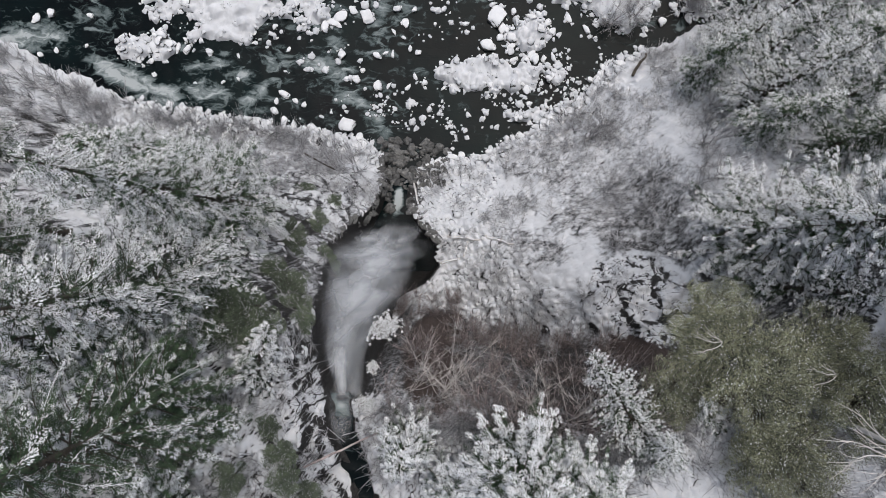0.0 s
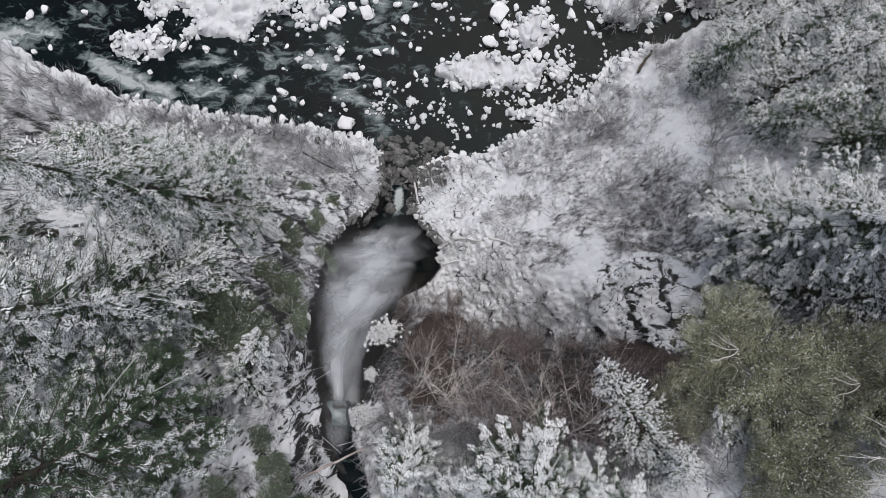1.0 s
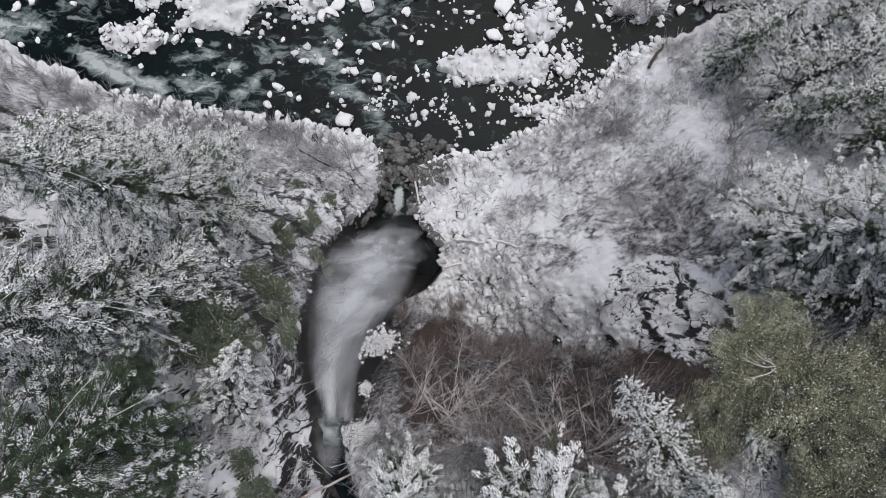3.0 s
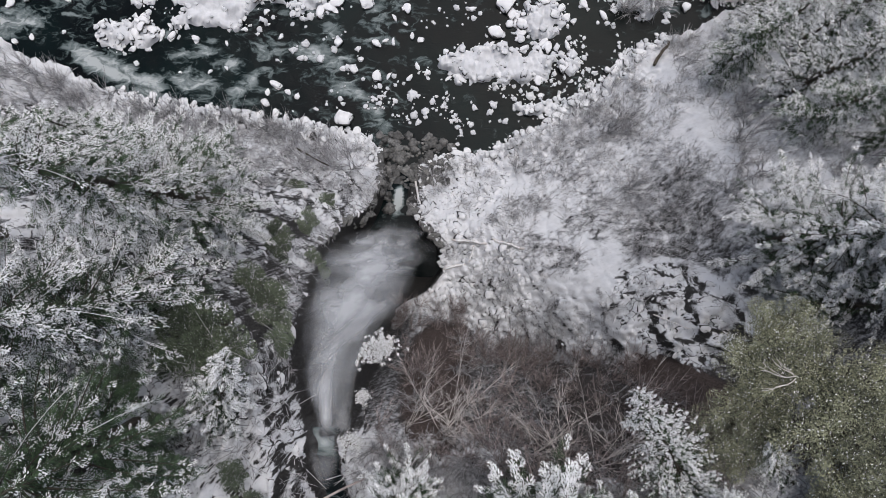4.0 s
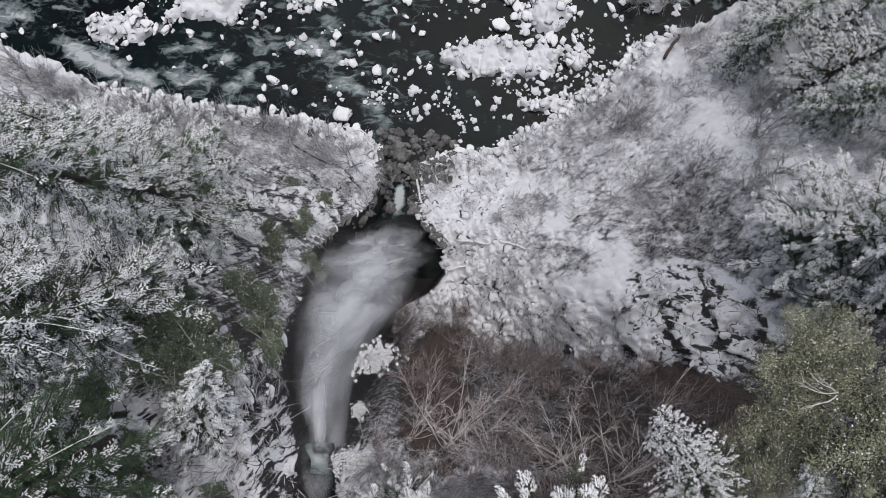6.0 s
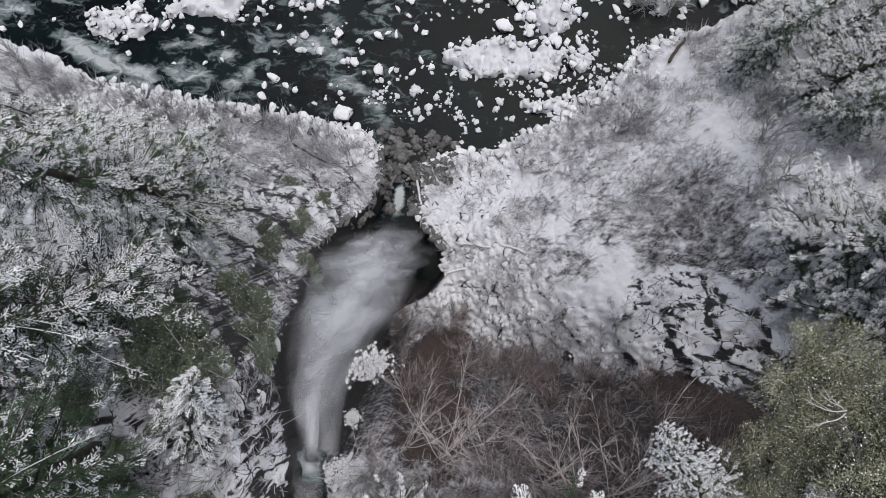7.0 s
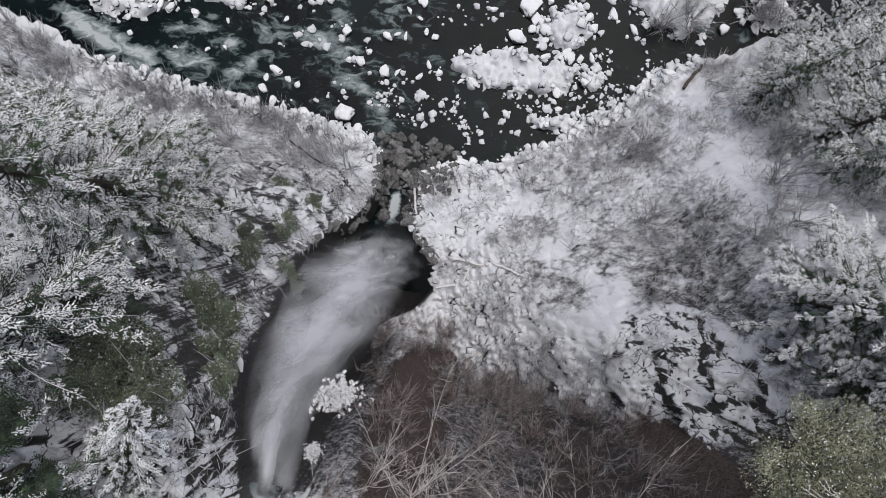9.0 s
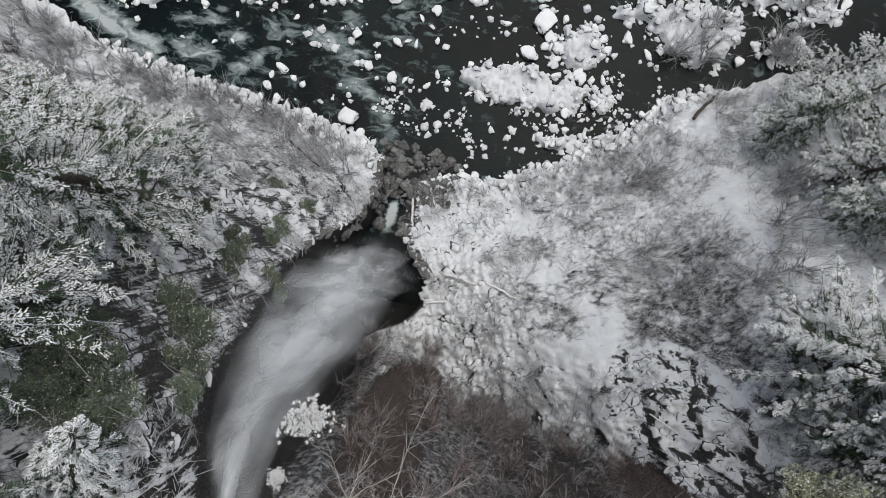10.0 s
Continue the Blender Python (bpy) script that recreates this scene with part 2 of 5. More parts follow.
def seam(x, y, size, seed, stretch=1.0, turn=0.0):
    """How far each point lies from the border between two pieces of an uneven mosaic, in metres."""
    jx, jy = lattice(seed)[:128, :128], lattice(seed + 1000)[:128, :128]
    c, s = np.cos(turn), np.sin(turn)
    u, v = (x * c + y * s) / size / stretch, (-x * s + y * c) / size
    i, j = np.floor(u).astype(int), np.floor(v).astype(int)
    first, second = np.full(u.shape, 9.0), np.full(u.shape, 9.0)
    for a in (-1, 0, 1):
        for b in (-1, 0, 1):
            q = (i + a + jx[(i + a) % 128, (j + b) % 128] - u) ** 2 + (j + b + jy[(i + a) % 128, (j + b) % 128] - v) ** 2
            second = np.where(q < first, first, np.minimum(second, q))
            first = np.minimum(first, q)
    return (np.sqrt(second) - np.sqrt(first)) * size * 0.5


def warped(x, y):
    return x + wander(x, y, 1.9, 111, 3, 0.6) * 0.5, y + wander(x, y, 1.9, 117, 3, 0.6) * 0.5


def wob_at(x, y):
    return wander(x, y, 4.0, 67, 3) * 3


def veins(x, y):
    """Winding cracks of three sizes: where they run, and how deep they are."""
    wx, wy = x + wander(x, y, 1.3, 81, 2) * 0.35, y + wander(x, y, 1.3, 85, 2) * 0.35
    for size, seed, wide, deep in ((3.2, 171, 0.024, 0.9), (1.5, 177, 0.03, 0.5), (0.9, 183, 0.03, 0.25)):
        vein = np.abs(wander(wx, wy * 0.8 + 0.3 * x, size, seed, 4, 0.62))
        yield step(wide, 0.0, vein) * step(-0.4, 0.2, wander(x, y, size * 1.3, seed + 40, 2)), deep
    # joints between the fractured blocks
    jx, jy = warped(x, y)
    for size, seed, wide, deep in ((2.1, 201, 0.055, 0.35), (0.8, 203, 0.032, 0.2)):
        yield step(wide, wide * 0.25, seam(jx, jy, size, seed, 1.4, 2.5) + 0.35 * wide * wander(x, y, 0.7, seed + 60, 2)) * step(-0.45, 0.1, wander(x, y, size * 1.6, seed + 50, 2)), deep


def land(x, y, rough=True):
    """The height of the ground."""
    if not rough:
        return shape(x, y)[0]
    z, d, inside, west = shape(x, y)
    steep = step(2.5, 7.0, d)
    crag = np.where(west, step(62, 40, d), 0.12 + 0.9 * np.exp(-(((x - 19.0) / 3.3) ** 2) - ((y + 4.6) / 3.4) ** 2) + 0.6 * np.exp(-(((x - 12.0) / 2.2) ** 2) - ((y + 6.5) / 2.5) ** 2) + 0.8 * step(4.0, 2.0, np.abs(np.interp(x, RIM_X, RIM_Y) - y + 1.4)))
    crag = np.maximum(np.clip(crag, 0, 1), step(0.02, 0.3, inside) * step(1.0, 0.9, inside) * 0.9)
    edge = np.where(y > -11, np.maximum(np.interp(y, WALL_Y, WALL_W) - x, x - np.interp(y, WALL_Y, WALL_E)), 9)
    calm = step(0.1, 1.6, edge)
    wx1, wy1 = x + wander(x, y, 1.3, 81, 2) * 0.35, y + wander(x, y, 1.3, 85, 2) * 0.35
    # weathered ledges, then fractured blocks that keep close to the height at their middle
    for period, warp, size, seed, part in ((2.6, 5.0, 2.0, 141, 0.45), (0.7, 1.6, 0.8, 161, 0.45)):
        q = (z + wander(x, y, size, seed, 5, 0.58) * warp) / period
        f = q - np.floor(q)
        z = z + (step(0.30, 0.70, f) - f) * period * part * crag * steep * calm * (1 - 0.5 * inside) * step(-0.5, 0.25, wander(x, y, 2.3, seed + 5, 2))
    wx2, wy2 = warped(x, y)
    for size, seed, keep, hop in ((2.1, 201, 0.72, 0.3), (0.8, 203, 0.5, 0.16)):
        bx1, by1, far1 = cells(wx2, wy2, size, seed, 1.4, 2.5)
        flat = np.clip(shape(bx1 - wx2 + x, by1 - wy2 + y)[0] - shape(x, y)[0], -size * 0.45, size * 0.45)
        lean = 0.25 * ((bx1 - wx2) * np.sin(bx1 * 9.1) + (by1 - wy2) * np.cos(by1 * 7.7))
        z = z + crag * steep * calm * (1 - inside) * (flat * keep + hop * np.sin(bx1 * 12.9 + by1 * 78.2) + lean - 0.3 * far1**3)
    # cracks that wind through the rock, broken off here and there
    for mask, deep in veins(x, y):
        z = z - deep * mask * crag * steep * (1 - inside)
    # heaped boulders and pillows of snow
    shelf = step(-1.2, 0.6, d) * (1 - inside) * np.where(west, step(6, 2, d), 0.35 + 0.65 * np.maximum(step(5, 3, d), step(9.5, 6.5, x + wob_at(x, y))))
    for size, seed, k in ((1.9, 211, 0.5), (0.9, 213, 0.6), (0.5, 215, 0.4)):
        px, py, far = cells(wx1, wy1, size, seed)
        z = z + shelf * k * (np.sin(px * 7.1 + py * 3.3) * 0.5 + 0.5) * (1 - far * far * 2.0)
    level = river_level(x, y)
    px, py, far = cells(wx1, wy1, 1.9, 221)
    px2, py2, far2 = cells(wx1, wy1, 0.8, 223)
    lumps = (0.5 + 0.5 * np.sin(px * 5.3 + py * 9.1)) * (1 - far * far * 1.4) * 0.9 + (0.5 + 0.5 * np.sin(px2 * 5.3 + py2 * 9.1)) * (1 - far2 * far2 * 1.7) * 0.4
    for bx, by, rx, ry, h in BARS:
        q = ((x - bx) / rx) ** 2 + ((y - by) / ry) ** 2 + wander(x, y, 5.0, 41, 4, 0.62) * 1.6 + wander(x, y, 1.5, 43, 2) * 0.8
        on = step(1.2, 0.55, q)
        z = np.maximum(z, level - 0.9 + on * (0.72 + h * 0.3 + lumps * 1.25))
    z = z + steep * wander(x, y, 0.9, 19, 3, 0.6, True) * 0.12 + wander(x, y, 1.6, 23, 3) * 0.14
    return z


BARS = [(-32.0, 38.2, 12, 7.2, 0.8), (7.5, 26.0, 9.0, 2.6, 0.9), (13.5, 20.2, 4.0, 1.3, 0.7), (12.0, 31.5, 3.6, 3.2, 0.7), (25.5, 36.5, 6.5, 5.0, 1.0), (-45.2, 31.0, 4.3, 2.0, 0.5), (36.5, 43.0, 6.0, 3.6, 1.0), (37.0, 35.5, 2.6, 1.8, 0.6)]


def height(x, y):
    return float(land(np.array([float(x)]), np.array([float(y)]))[0])


def mesh_from(name, verts, faces, materials, smooth=True, slots=None):
    me = bpy.data.meshes.new(name)
    verts = np.asarray(verts, dtype=np.float32)
    faces = np.asarray(faces, dtype=np.int32)
    k = faces.shape[1]
    me.vertices.add(len(verts))
    me.vertices.foreach_set("co", verts.ravel())
    me.loops.add(faces.size)
    me.loops.foreach_set("vertex_index", faces.ravel())
    me.polygons.add(len(faces))
    me.polygons.foreach_set("loop_start", np.arange(0, faces.size, k, dtype=np.int32))
    if slots is not None:
        me.polygons.foreach_set("material_index", np.asarray(slots, dtype=np.int32))
    me.polygons.foreach_set("use_smooth", np.full(len(faces), smooth))
    for m in materials:
        me.materials.append(m)
    me.update(calc_edges=True)
    return me


def sheet(name, xs, ys, zf, materials):
    gx, gy = np.meshgrid(xs, ys)
    gz = zf(gx.ravel(), gy.ravel()).reshape(gx.shape)
    soft = gz.copy()
    soft[1:-1, 1:-1] = (gz[1:-1, 1:-1] * 8 + gz[:-2, 1:-1] + gz[2:, 1:-1] + gz[1:-1, :-2] + gz[1:-1, 2:]) / 12
    gz = soft.ravel()
    v = np.c_[gx.ravel(), gy.ravel(), gz]
    w = len(xs)
    i = (np.arange(len(ys) - 1)[:, None] * w + np.arange(w - 1)[None]).ravel()
    return mesh_from(name, v, np.c_[i, i + 1, i + w + 1, i + w], materials)


def spaced(lo, hi, fine, far, before=0.0, after=0.0):
    core = np.arange(lo, hi + fine / 2, fine)
    core = np.r_[lo - np.arange(before, 0.05, -fine * 2.0), core, core[-1] + np.arange(fine * 2.0, after, fine * 2.0)]
    lo = core[0]
    out, s, p = [], fine * (2.0 if before else 1), 0.0
    while p < far:
        s = min(s * 1.12, 60)
        p += s
        out.append(p)
    out = np.array(out)
    return np.r_[lo - out[::-1], core, core[-1] + out]


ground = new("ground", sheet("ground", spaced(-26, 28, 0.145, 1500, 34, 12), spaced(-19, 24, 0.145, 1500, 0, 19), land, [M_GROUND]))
gv = np.zeros(len(ground.data.vertices) * 3, dtype=np.float32)
ground.data.vertices.foreach_get("co", gv)
gx, gy = gv.reshape(-1, 3)[:, 0].astype(float), gv.reshape(-1, 3)[:, 1].astype(float)
_, gd, gin, gwest = shape(gx, gy)
below = np.interp(gx, RIM_X, RIM_Y) - gy
fray = wander(gx, gy, 2.2, 91, 4, 0.65)
crag = np.where(gx < -7, step(3.5, 6.5, gd + 2 * fray), step(1.2, 0.7, ((gx - 19) / 3.9) ** 2 + ((gy + 4.6) / 3.9) ** 2 + 0.6 * fray))
crag = np.maximum(crag, 0.5 * step(1.2, 0.5, ((gx - 6.5) / 6.5) ** 2 + ((gy + 5.5) / 3.8) ** 2 + 0.7 * fray))
crag = np.maximum(crag, step(-0.4, 0.6, below) * (gx > -8))
brown = 1.1 * step(1.3, 0.5, ((gx + 0.4) / 3.0) ** 2 + ((gy + 9.4) / 1.7) ** 2 + 0.6 * fray)
# eastern hollow below the rim: deep shade under the shrubs, painted as dark brown
brown = np.maximum(brown, 1.3 * step(1.2, 0.5, ((gx - 17.6) / 2.6) ** 2 + ((gy + 9.6) / 1.5) ** 2 + 0.5 * fray))
brown = np.maximum(brown, 0.35 * step(-2.2, -0.8, below) * step(1.0, 0.0, below) * step(7, 10, gx) * step(22, 18, gx))
thin = step(-0.35, 0.6, wander(gx, gy, 4.0, 51, 2) + 0.7 * wander(gx, gy, 1.2, 59, 3) + np.clip((gx + wob_at(gx, gy) - 5) / 9, -0.6, 0.5)) * step(1.5, 4.0, gd) * step(-2.0, -3.0, below) * step(1, 6, gx)
thin = thin * (1 + 0.25 * step(5, 9, gx))
thin = np.maximum(thin, 0.8 * step(-0.3, 0.5, wander(gx, gy, 3.0, 53, 3)) * (gx < -8) * step(0.3, 2.0, gd))
thin = np.maximum(thin, 1.3 * step(-0.4, 0.4, fray) * (gx < -6) * step(-5.0, -8.0, gy))
thin = thin - 2.3 * step(1.25, 0.7, ((gx - 19.0) / 4.4) ** 2 + ((gy + 4.6) / 4.3) ** 2 + 0.5 * fray) - 1.2 * step(1.2, 0.6, ((gx - 12.2) / 2.6) ** 2 + ((gy + 6.2) / 2.8) ** 2 + 0.5 * fray)
thin = thin - 0.7 * (gx < -8) * step(3, 6, gd) * step(-0.3, 0.3, wander(gx, gy, 1.8, 97, 3))
bare = gx - np.interp(gy, WALL_Y, WALL_E) + 0.9 * fray
thin = np.maximum(thin * step(32, 20, gx) * (1 - 0.75 * np.exp(-(((gx - 7) / 4.5) ** 2) - ((gy + 8) / 2.8) ** 2)), 3.0 * step(3.2, 0.8, bare) * step(-2.0, 1.5, gy) * step(13.5, 11, gy) * (gx > -6))
split = np.maximum.reduce([m for m, k in veins(gx, gy)]) * crag * np.where(gx < -7, 0.4 + 0.7 * step(-4, -7, gy), 1.0)
for key, value in (("split", split), ("thin", thin), ("crag", crag), ("shady_litter", brown), ("wet", np.where(gwest, step(0.03, 0.12, gin), step(0.4, 0.8, gin)))):
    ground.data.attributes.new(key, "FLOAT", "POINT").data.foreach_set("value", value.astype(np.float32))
tagged(ground, "snow-covered rocky gorge sides, ledges and river banks", "ground", kind="structure")


# ---- helpers for things ----
def thing(name, label, category, m=None, group="", kind=""):
    ob = new(name)
    ob.empty_display_size = 0.3
    if m is not None:
        ob.matrix_basis = m
    return tagged(ob, label, category, group, kind)


def piece(name, me, parent, label=""):
    ob = new(name, me)
    ob.parent = parent
    return tagged(ob, label)


def repeated(template, mats):
    """Copies of a template (verts, faces) under an (n, 3, 4) array of transforms, as one set of verts and faces."""
    tv, tf = template
    mats = np.asarray(mats, dtype=float)
    v = np.einsum("nij,vj->nvi", mats[:, :, :3], tv) + mats[:, None, :, 3]
    f = tf[None] + (np.arange(len(mats)) * len(tv))[:, None, None]
    return v.reshape(-1, 3), f.reshape(-1, tf.shape[1])


def frames_along(way, up=(0, 0, 1)):
    """Turning matrices whose first axis runs along way (n, 3), third axis as near up as can be."""
    way = way / (np.linalg.norm(way, axis=1, keepdims=True) + 1e-9)
    up = np.broadcast_to(np.asarray(up, float), way.shape)
    side = np.cross(up, way)
    side /= np.linalg.norm(side, axis=1, keepdims=True) + 1e-9
    third = np.cross(way, side)
    return np.stack([way, side, third], axis=2)


def tubes(paths, radii, sides=4):
    """Tapered tubes along paths (n, k, 3) with radii (n, k)."""
    n, k, _ = paths.shape
    way = np.gradient(paths, axis=1).reshape(-1, 3)
    fr = frames_along(way, (0.31, 0.17, 0.93)).reshape(n, k, 3, 3)
    a = np.arange(sides) * 2 * np.pi / sides
    ring = np.cos(a)[None, None, :, None] * fr[:, :, None, :, 1] + np.sin(a)[None, None, :, None] * fr[:, :, None, :, 2]
    v = paths[:, :, None] + ring * radii[:, :, None, None]
    i = (np.arange(n)[:, None, None] * k + np.arange(k - 1)[None, :, None]) * sides
    s, t = np.arange(sides)[None, None], (np.arange(sides)[None, None] + 1) % sides
    f = np.stack([i + s, i + t, i + sides + t, i + sides + s], axis=-1).reshape(-1, 4)
    return v.reshape(-1, 3), f


def lump(seed, rings=9, segs=18, squash=0.7, rough=0.22, cut=-0.45):
    """A boulder shape: an uneven rounded block, flat below."""
    rng = np.random.RandomState(seed)
    th = np.linspace(0.0, np.pi, rings)[1:-1]
    ph = np.arange(segs) * 2 * np.pi / segs
    d = [np.array([0, 0, 1.0])] + [np.array([np.sin(t) * np.cos(p), np.sin(t) * np.sin(p), np.cos(t)]) for t in th for p in ph] + [np.array([0, 0, -1.0])]
    d = np.array(d)
    r = np.ones(len(d))
    for _ in range(13):
        q = rng.normal(size=3)
        q /= np.linalg.norm(q)
        r = np.minimum(r, rng.uniform(0.55, 0.92) / np.maximum(d @ q, 1e-3))
    for a in np.sort(rng.uniform(0, 2 * np.pi, 6)):
        q = np.array([np.cos(a), np.sin(a), rng.uniform(-0.1, 0.35)])
        r = np.minimum(r, rng.uniform(0.5, 0.8) / np.maximum(d @ q, 1e-3))
    r = r / r.mean() * 0.92
    q = rng.normal(size=(3, 3)) * 2.2
    r = r * (1 + rough * 0.5 * np.sin(d @ q[0] + 1) * np.sin(d @ q[1] + 2))
    v = d * r[:, None] * np.array([1, rng.uniform(0.6, 0.95), squash])
    v[:, 2] = np.clip(v[:, 2], cut, 0.42 + 0.16 * v[:, 0] - 0.1 * v[:, 1])
    v = v + rng.normal(0, 0.022, v.shape)
    f = []
    for k in range(segs):
        f.append((0, 1 + k, 1 + (k + 1) % segs, 1 + (k + 1) % segs))
    for a in range(rings - 3):
        for k in range(segs):
            p, q2 = 1 + a * segs + k, 1 + a * segs + (k + 1) % segs
            f.append((p, p + segs, q2 + segs, q2))
    last = len(v) - 1
    off = 1 + (rings - 3) * segs
    for k in range(segs):
        f.append((off + k, last, last, off + (k + 1) % segs))
    return v, f


def poly_mesh(name, v, f, materials, smooth=True):
    me = bpy.data.meshes.new(name)
    me.from_pydata([tuple(p) for p in v], [], [tuple(dict.fromkeys(q)) for q in f])
    for p in me.polygons:
        p.use_smooth = smooth
    for m in materials:
        me.materials.append(m)
    return me


# ---- water ----
def water_material():
    m, n, l, b = shader("river_water")
    at = n.new("ShaderNodeAttribute")
    at.attribute_name = "foam"
    mp = n.new("ShaderNodeMapping")
    mp.inputs["Rotation"].default_value = (0, 0, radians(18))
    mp.inputs["Scale"].default_value = (0.7, 1.2, 1)
    g = n.new("ShaderNodeNewGeometry")
    l.new(g.outputs["Position"], mp.inputs["Vector"])
    warp = n.new("ShaderNodeTexNoise")
    warp.inputs["Scale"].default_value, warp.inputs["Detail"].default_value = 0.5, 4
    l.new(mp.outputs[0], warp.inputs["Vector"])
    va = n.new("ShaderNodeVectorMath")
    va.operation = "MULTIPLY_ADD"
    va.inputs[1].default_value = (2.6, 2.6, 2.6)
    l.new(warp.outputs["Color"], va.inputs[0])
    l.new(mp.outputs[0], va.inputs[2])
    wisps = grain(n, l, 0.55, 6, 0.56, va.outputs[0])
    wisps.node.inputs["Distortion"].default_value = 1.0
    s = n.new("ShaderNodeMath")
    s.operation, s.inputs[1].default_value = "MULTIPLY_ADD", 2.3
    l.new(wisps, s.inputs[0])
    l.new(at.outputs["Fac"], s.inputs[2])
    mr = n.new("ShaderNodeMapRange")
    mr.inputs["From Min"].default_value, mr.inputs["From Max"].default_value = 1.33, 2.15
    mr.inputs["To Max"].default_value = 0.85
    l.new(s.outputs[0], mr.inputs["Value"])
    deep = ramp(n, l, grain(n, l, 0.07, 3, 0.5), [(0.35, (0.004, 0.005, 0.006)), (0.65, (0.005, 0.012, 0.012))])
    teal = ramp(n, l, mr.outputs[0], [(0.0, (0.0, 0.0, 0.0)), (0.25, (0.055, 0.075, 0.076)), (0.6, (0.22, 0.255, 0.255)), (1.0, (0.58, 0.61, 0.615))])
    mix = n.new("ShaderNodeMix")
    mix.data_type = "RGBA"
    k = n.new("ShaderNodeMapRange")
    k.inputs["From Max"].default_value = 0.3
    l.new(mr.outputs[0], k.inputs["Value"])
    l.new(k.outputs[0], mix.inputs["Factor"])
    l.new(deep, mix.inputs["A"])
    l.new(teal, mix.inputs["B"])
    l.new(mix.outputs["Result"], b.inputs["Base Color"])
    rr = n.new("ShaderNodeMapRange")
    rr.inputs["To Min"].default_value, rr.inputs["To Max"].default_value = 0.16, 0.75
    l.new(mr.outputs[0], rr.inputs["Value"])
    l.new(rr.outputs[0], b.inputs["Roughness"])
    b.inputs["IOR"].default_value = 1.33
    b.inputs["Specular IOR Level"].default_value = 0.15
    relief(n, l, b, grain(n, l, 2.2, 7, 0.6, va.outputs[0]), 0.35, 0.12)
    return m


M_WATER = water_material()
# boulders standing alone: east, north, radius
LONE = [(-14.4, 18.9, 1.49), (-25.5, 22.6, 0.55), (-25.7, 21.1, 0.64), (-26.7, 19.3, 0.77), (-24.3, 19.6, 0.68), (-24.3, 23.7, 0.94), (-22.6, 22.6, 0.55), (-21.2, 21.9, 0.68), (-19.2, 18.2, 0.51), (-15.3, 29.4, 0.94), (-9.9, 29.3, 0.94), (-8.7, 29.6, 0.47), (-7.6, 29.4, 0.55), (-13.1, 25.7, 0.85), (-12.1, 27.1, 0.60), (-14.6, 25.9, 0.51), (-9.9, 24.8, 1.02), (-8.2, 24.7, 0.51), (-11.6, 35.2, 1.11), (-15.5, 35.1, 1.11), (-17.9, 33.9, 0.85), (-16.6, 34.4, 0.94), (-13.6, 36.1, 0.85), (-6.9, 36.2, 0.85), (-5.6, 34.0, 0.85), (-4.2, 36.1, 0.60)]
LONE_EAST = [(-7.4, 32.8, 0.60), (-3.7, 29.7, 0.51), (-5.0, 30.2, 0.60), (-5.9, 31.9, 0.51), (0.1, 36.0, 0.77), (-0.3, 28.0, 0.60), (-1.2, 33.9, 0.43), (-5.4, 24.3, 0.51), (-4.2, 25.9, 0.51), (3.3, 33.8, 0.55), (8.1, 34.6, 1.45), (6.8, 30.6, 1.19), (8.5, 31.6, 0.85), (10.2, 31.6, 1.02), (8.9, 33.0, 0.77), (11.8, 32.8, 0.94), (-47.2, 29.7, 0.77), (-48.0, 32.7, 0.60), (-47.4, 31.0, 0.68), (-44.7, 27.0, 0.55), (-55.4, 31.6, 0.55), (-56.8, 25.5, 0.43), (-38.2, 25.6, 0.43), (-33.8, 25.6, 0.38)]
LONE_WEST = [(-31.4, 29.6, 0.43), (-28.7, 31.5, 0.43), (-23.5, 30.5, 0.43), (-31.4, 26.1, 0.34), (-20.0, 31.8, 0.34), (-60.4, 31.0, 0.68), (-62.9, 30.4, 0.55), (-63.6, 36.1, 0.77), (-61.3, 36.9, 0.68), (-55.0, 36.4, 0.55), (4.3, 26.2, 0.94), (2.6, 24.6, 0.77), (7.2, 24.5, 0.94), (21.8, 25.1, 0.68), (20.9, 23.8, 0.51), (13.1, 29.0, 0.68), (16.4, 28.5, 0.60), (-42.0, 31.8, 1.02), (-39.3, 30.8, 0.94), (-44.7, 31.4, 0.94)]
# white water: east, north, half-length, half-width, turn in degrees, strength
FOAM = [(-66, 33, 9, 2.4, 6, 0.75), (-54, 36, 6, 4, -40, 0.3), (-49.5, 27, 7.5, 1.9, -26, 0.85), (-43, 23.9, 4.0, 1.7, -16, 0.8), (-36.6, 24.0, 4.0, 1.9, -18, 0.8),
        (-36.0, 28.4, 4.2, 1.3, 4, 0.6), (-28.6, 23.8, 4.6, 1.3, 36, 0.7), (-30.5, 26.6, 2.6, 1.3, -30, 0.55), (-25.0, 28.4, 3.6, 1.9, -10, 0.55), (-17.8, 27.8, 5.0, 1.7, -16, 0.75),
        (-16.0, 31.4, 2.0, 1.5, -20, 0.6), (-9.4, 35.5, 1.6, 3.6, -12, 0.65), (-9.2, 31.8, 4.2, 1.3, 6, 0.5), (-13.4, 22.6, 6.0, 1.3, -20, 0.65), (-10.2, 20.6, 1.7, 3.0, 10, 0.6), (6, 38, 5, 2, 10, 0.3)]
FOAM2 = [(-9, 17.5, 3, 1.4, -60, 0.5), (-6.6, 7.4, 0.6, 1.9, -8, 1.6), (-4, 27, 4, 1.2, 0, 0.25), (-7.4, -11.2, 0.9, 1.4, 0, 0.4), (-7.8, 0.4, 3.2, 2.6, 10, 0.6), (-30, 34, 8, 2.5, 0, 0.2)]


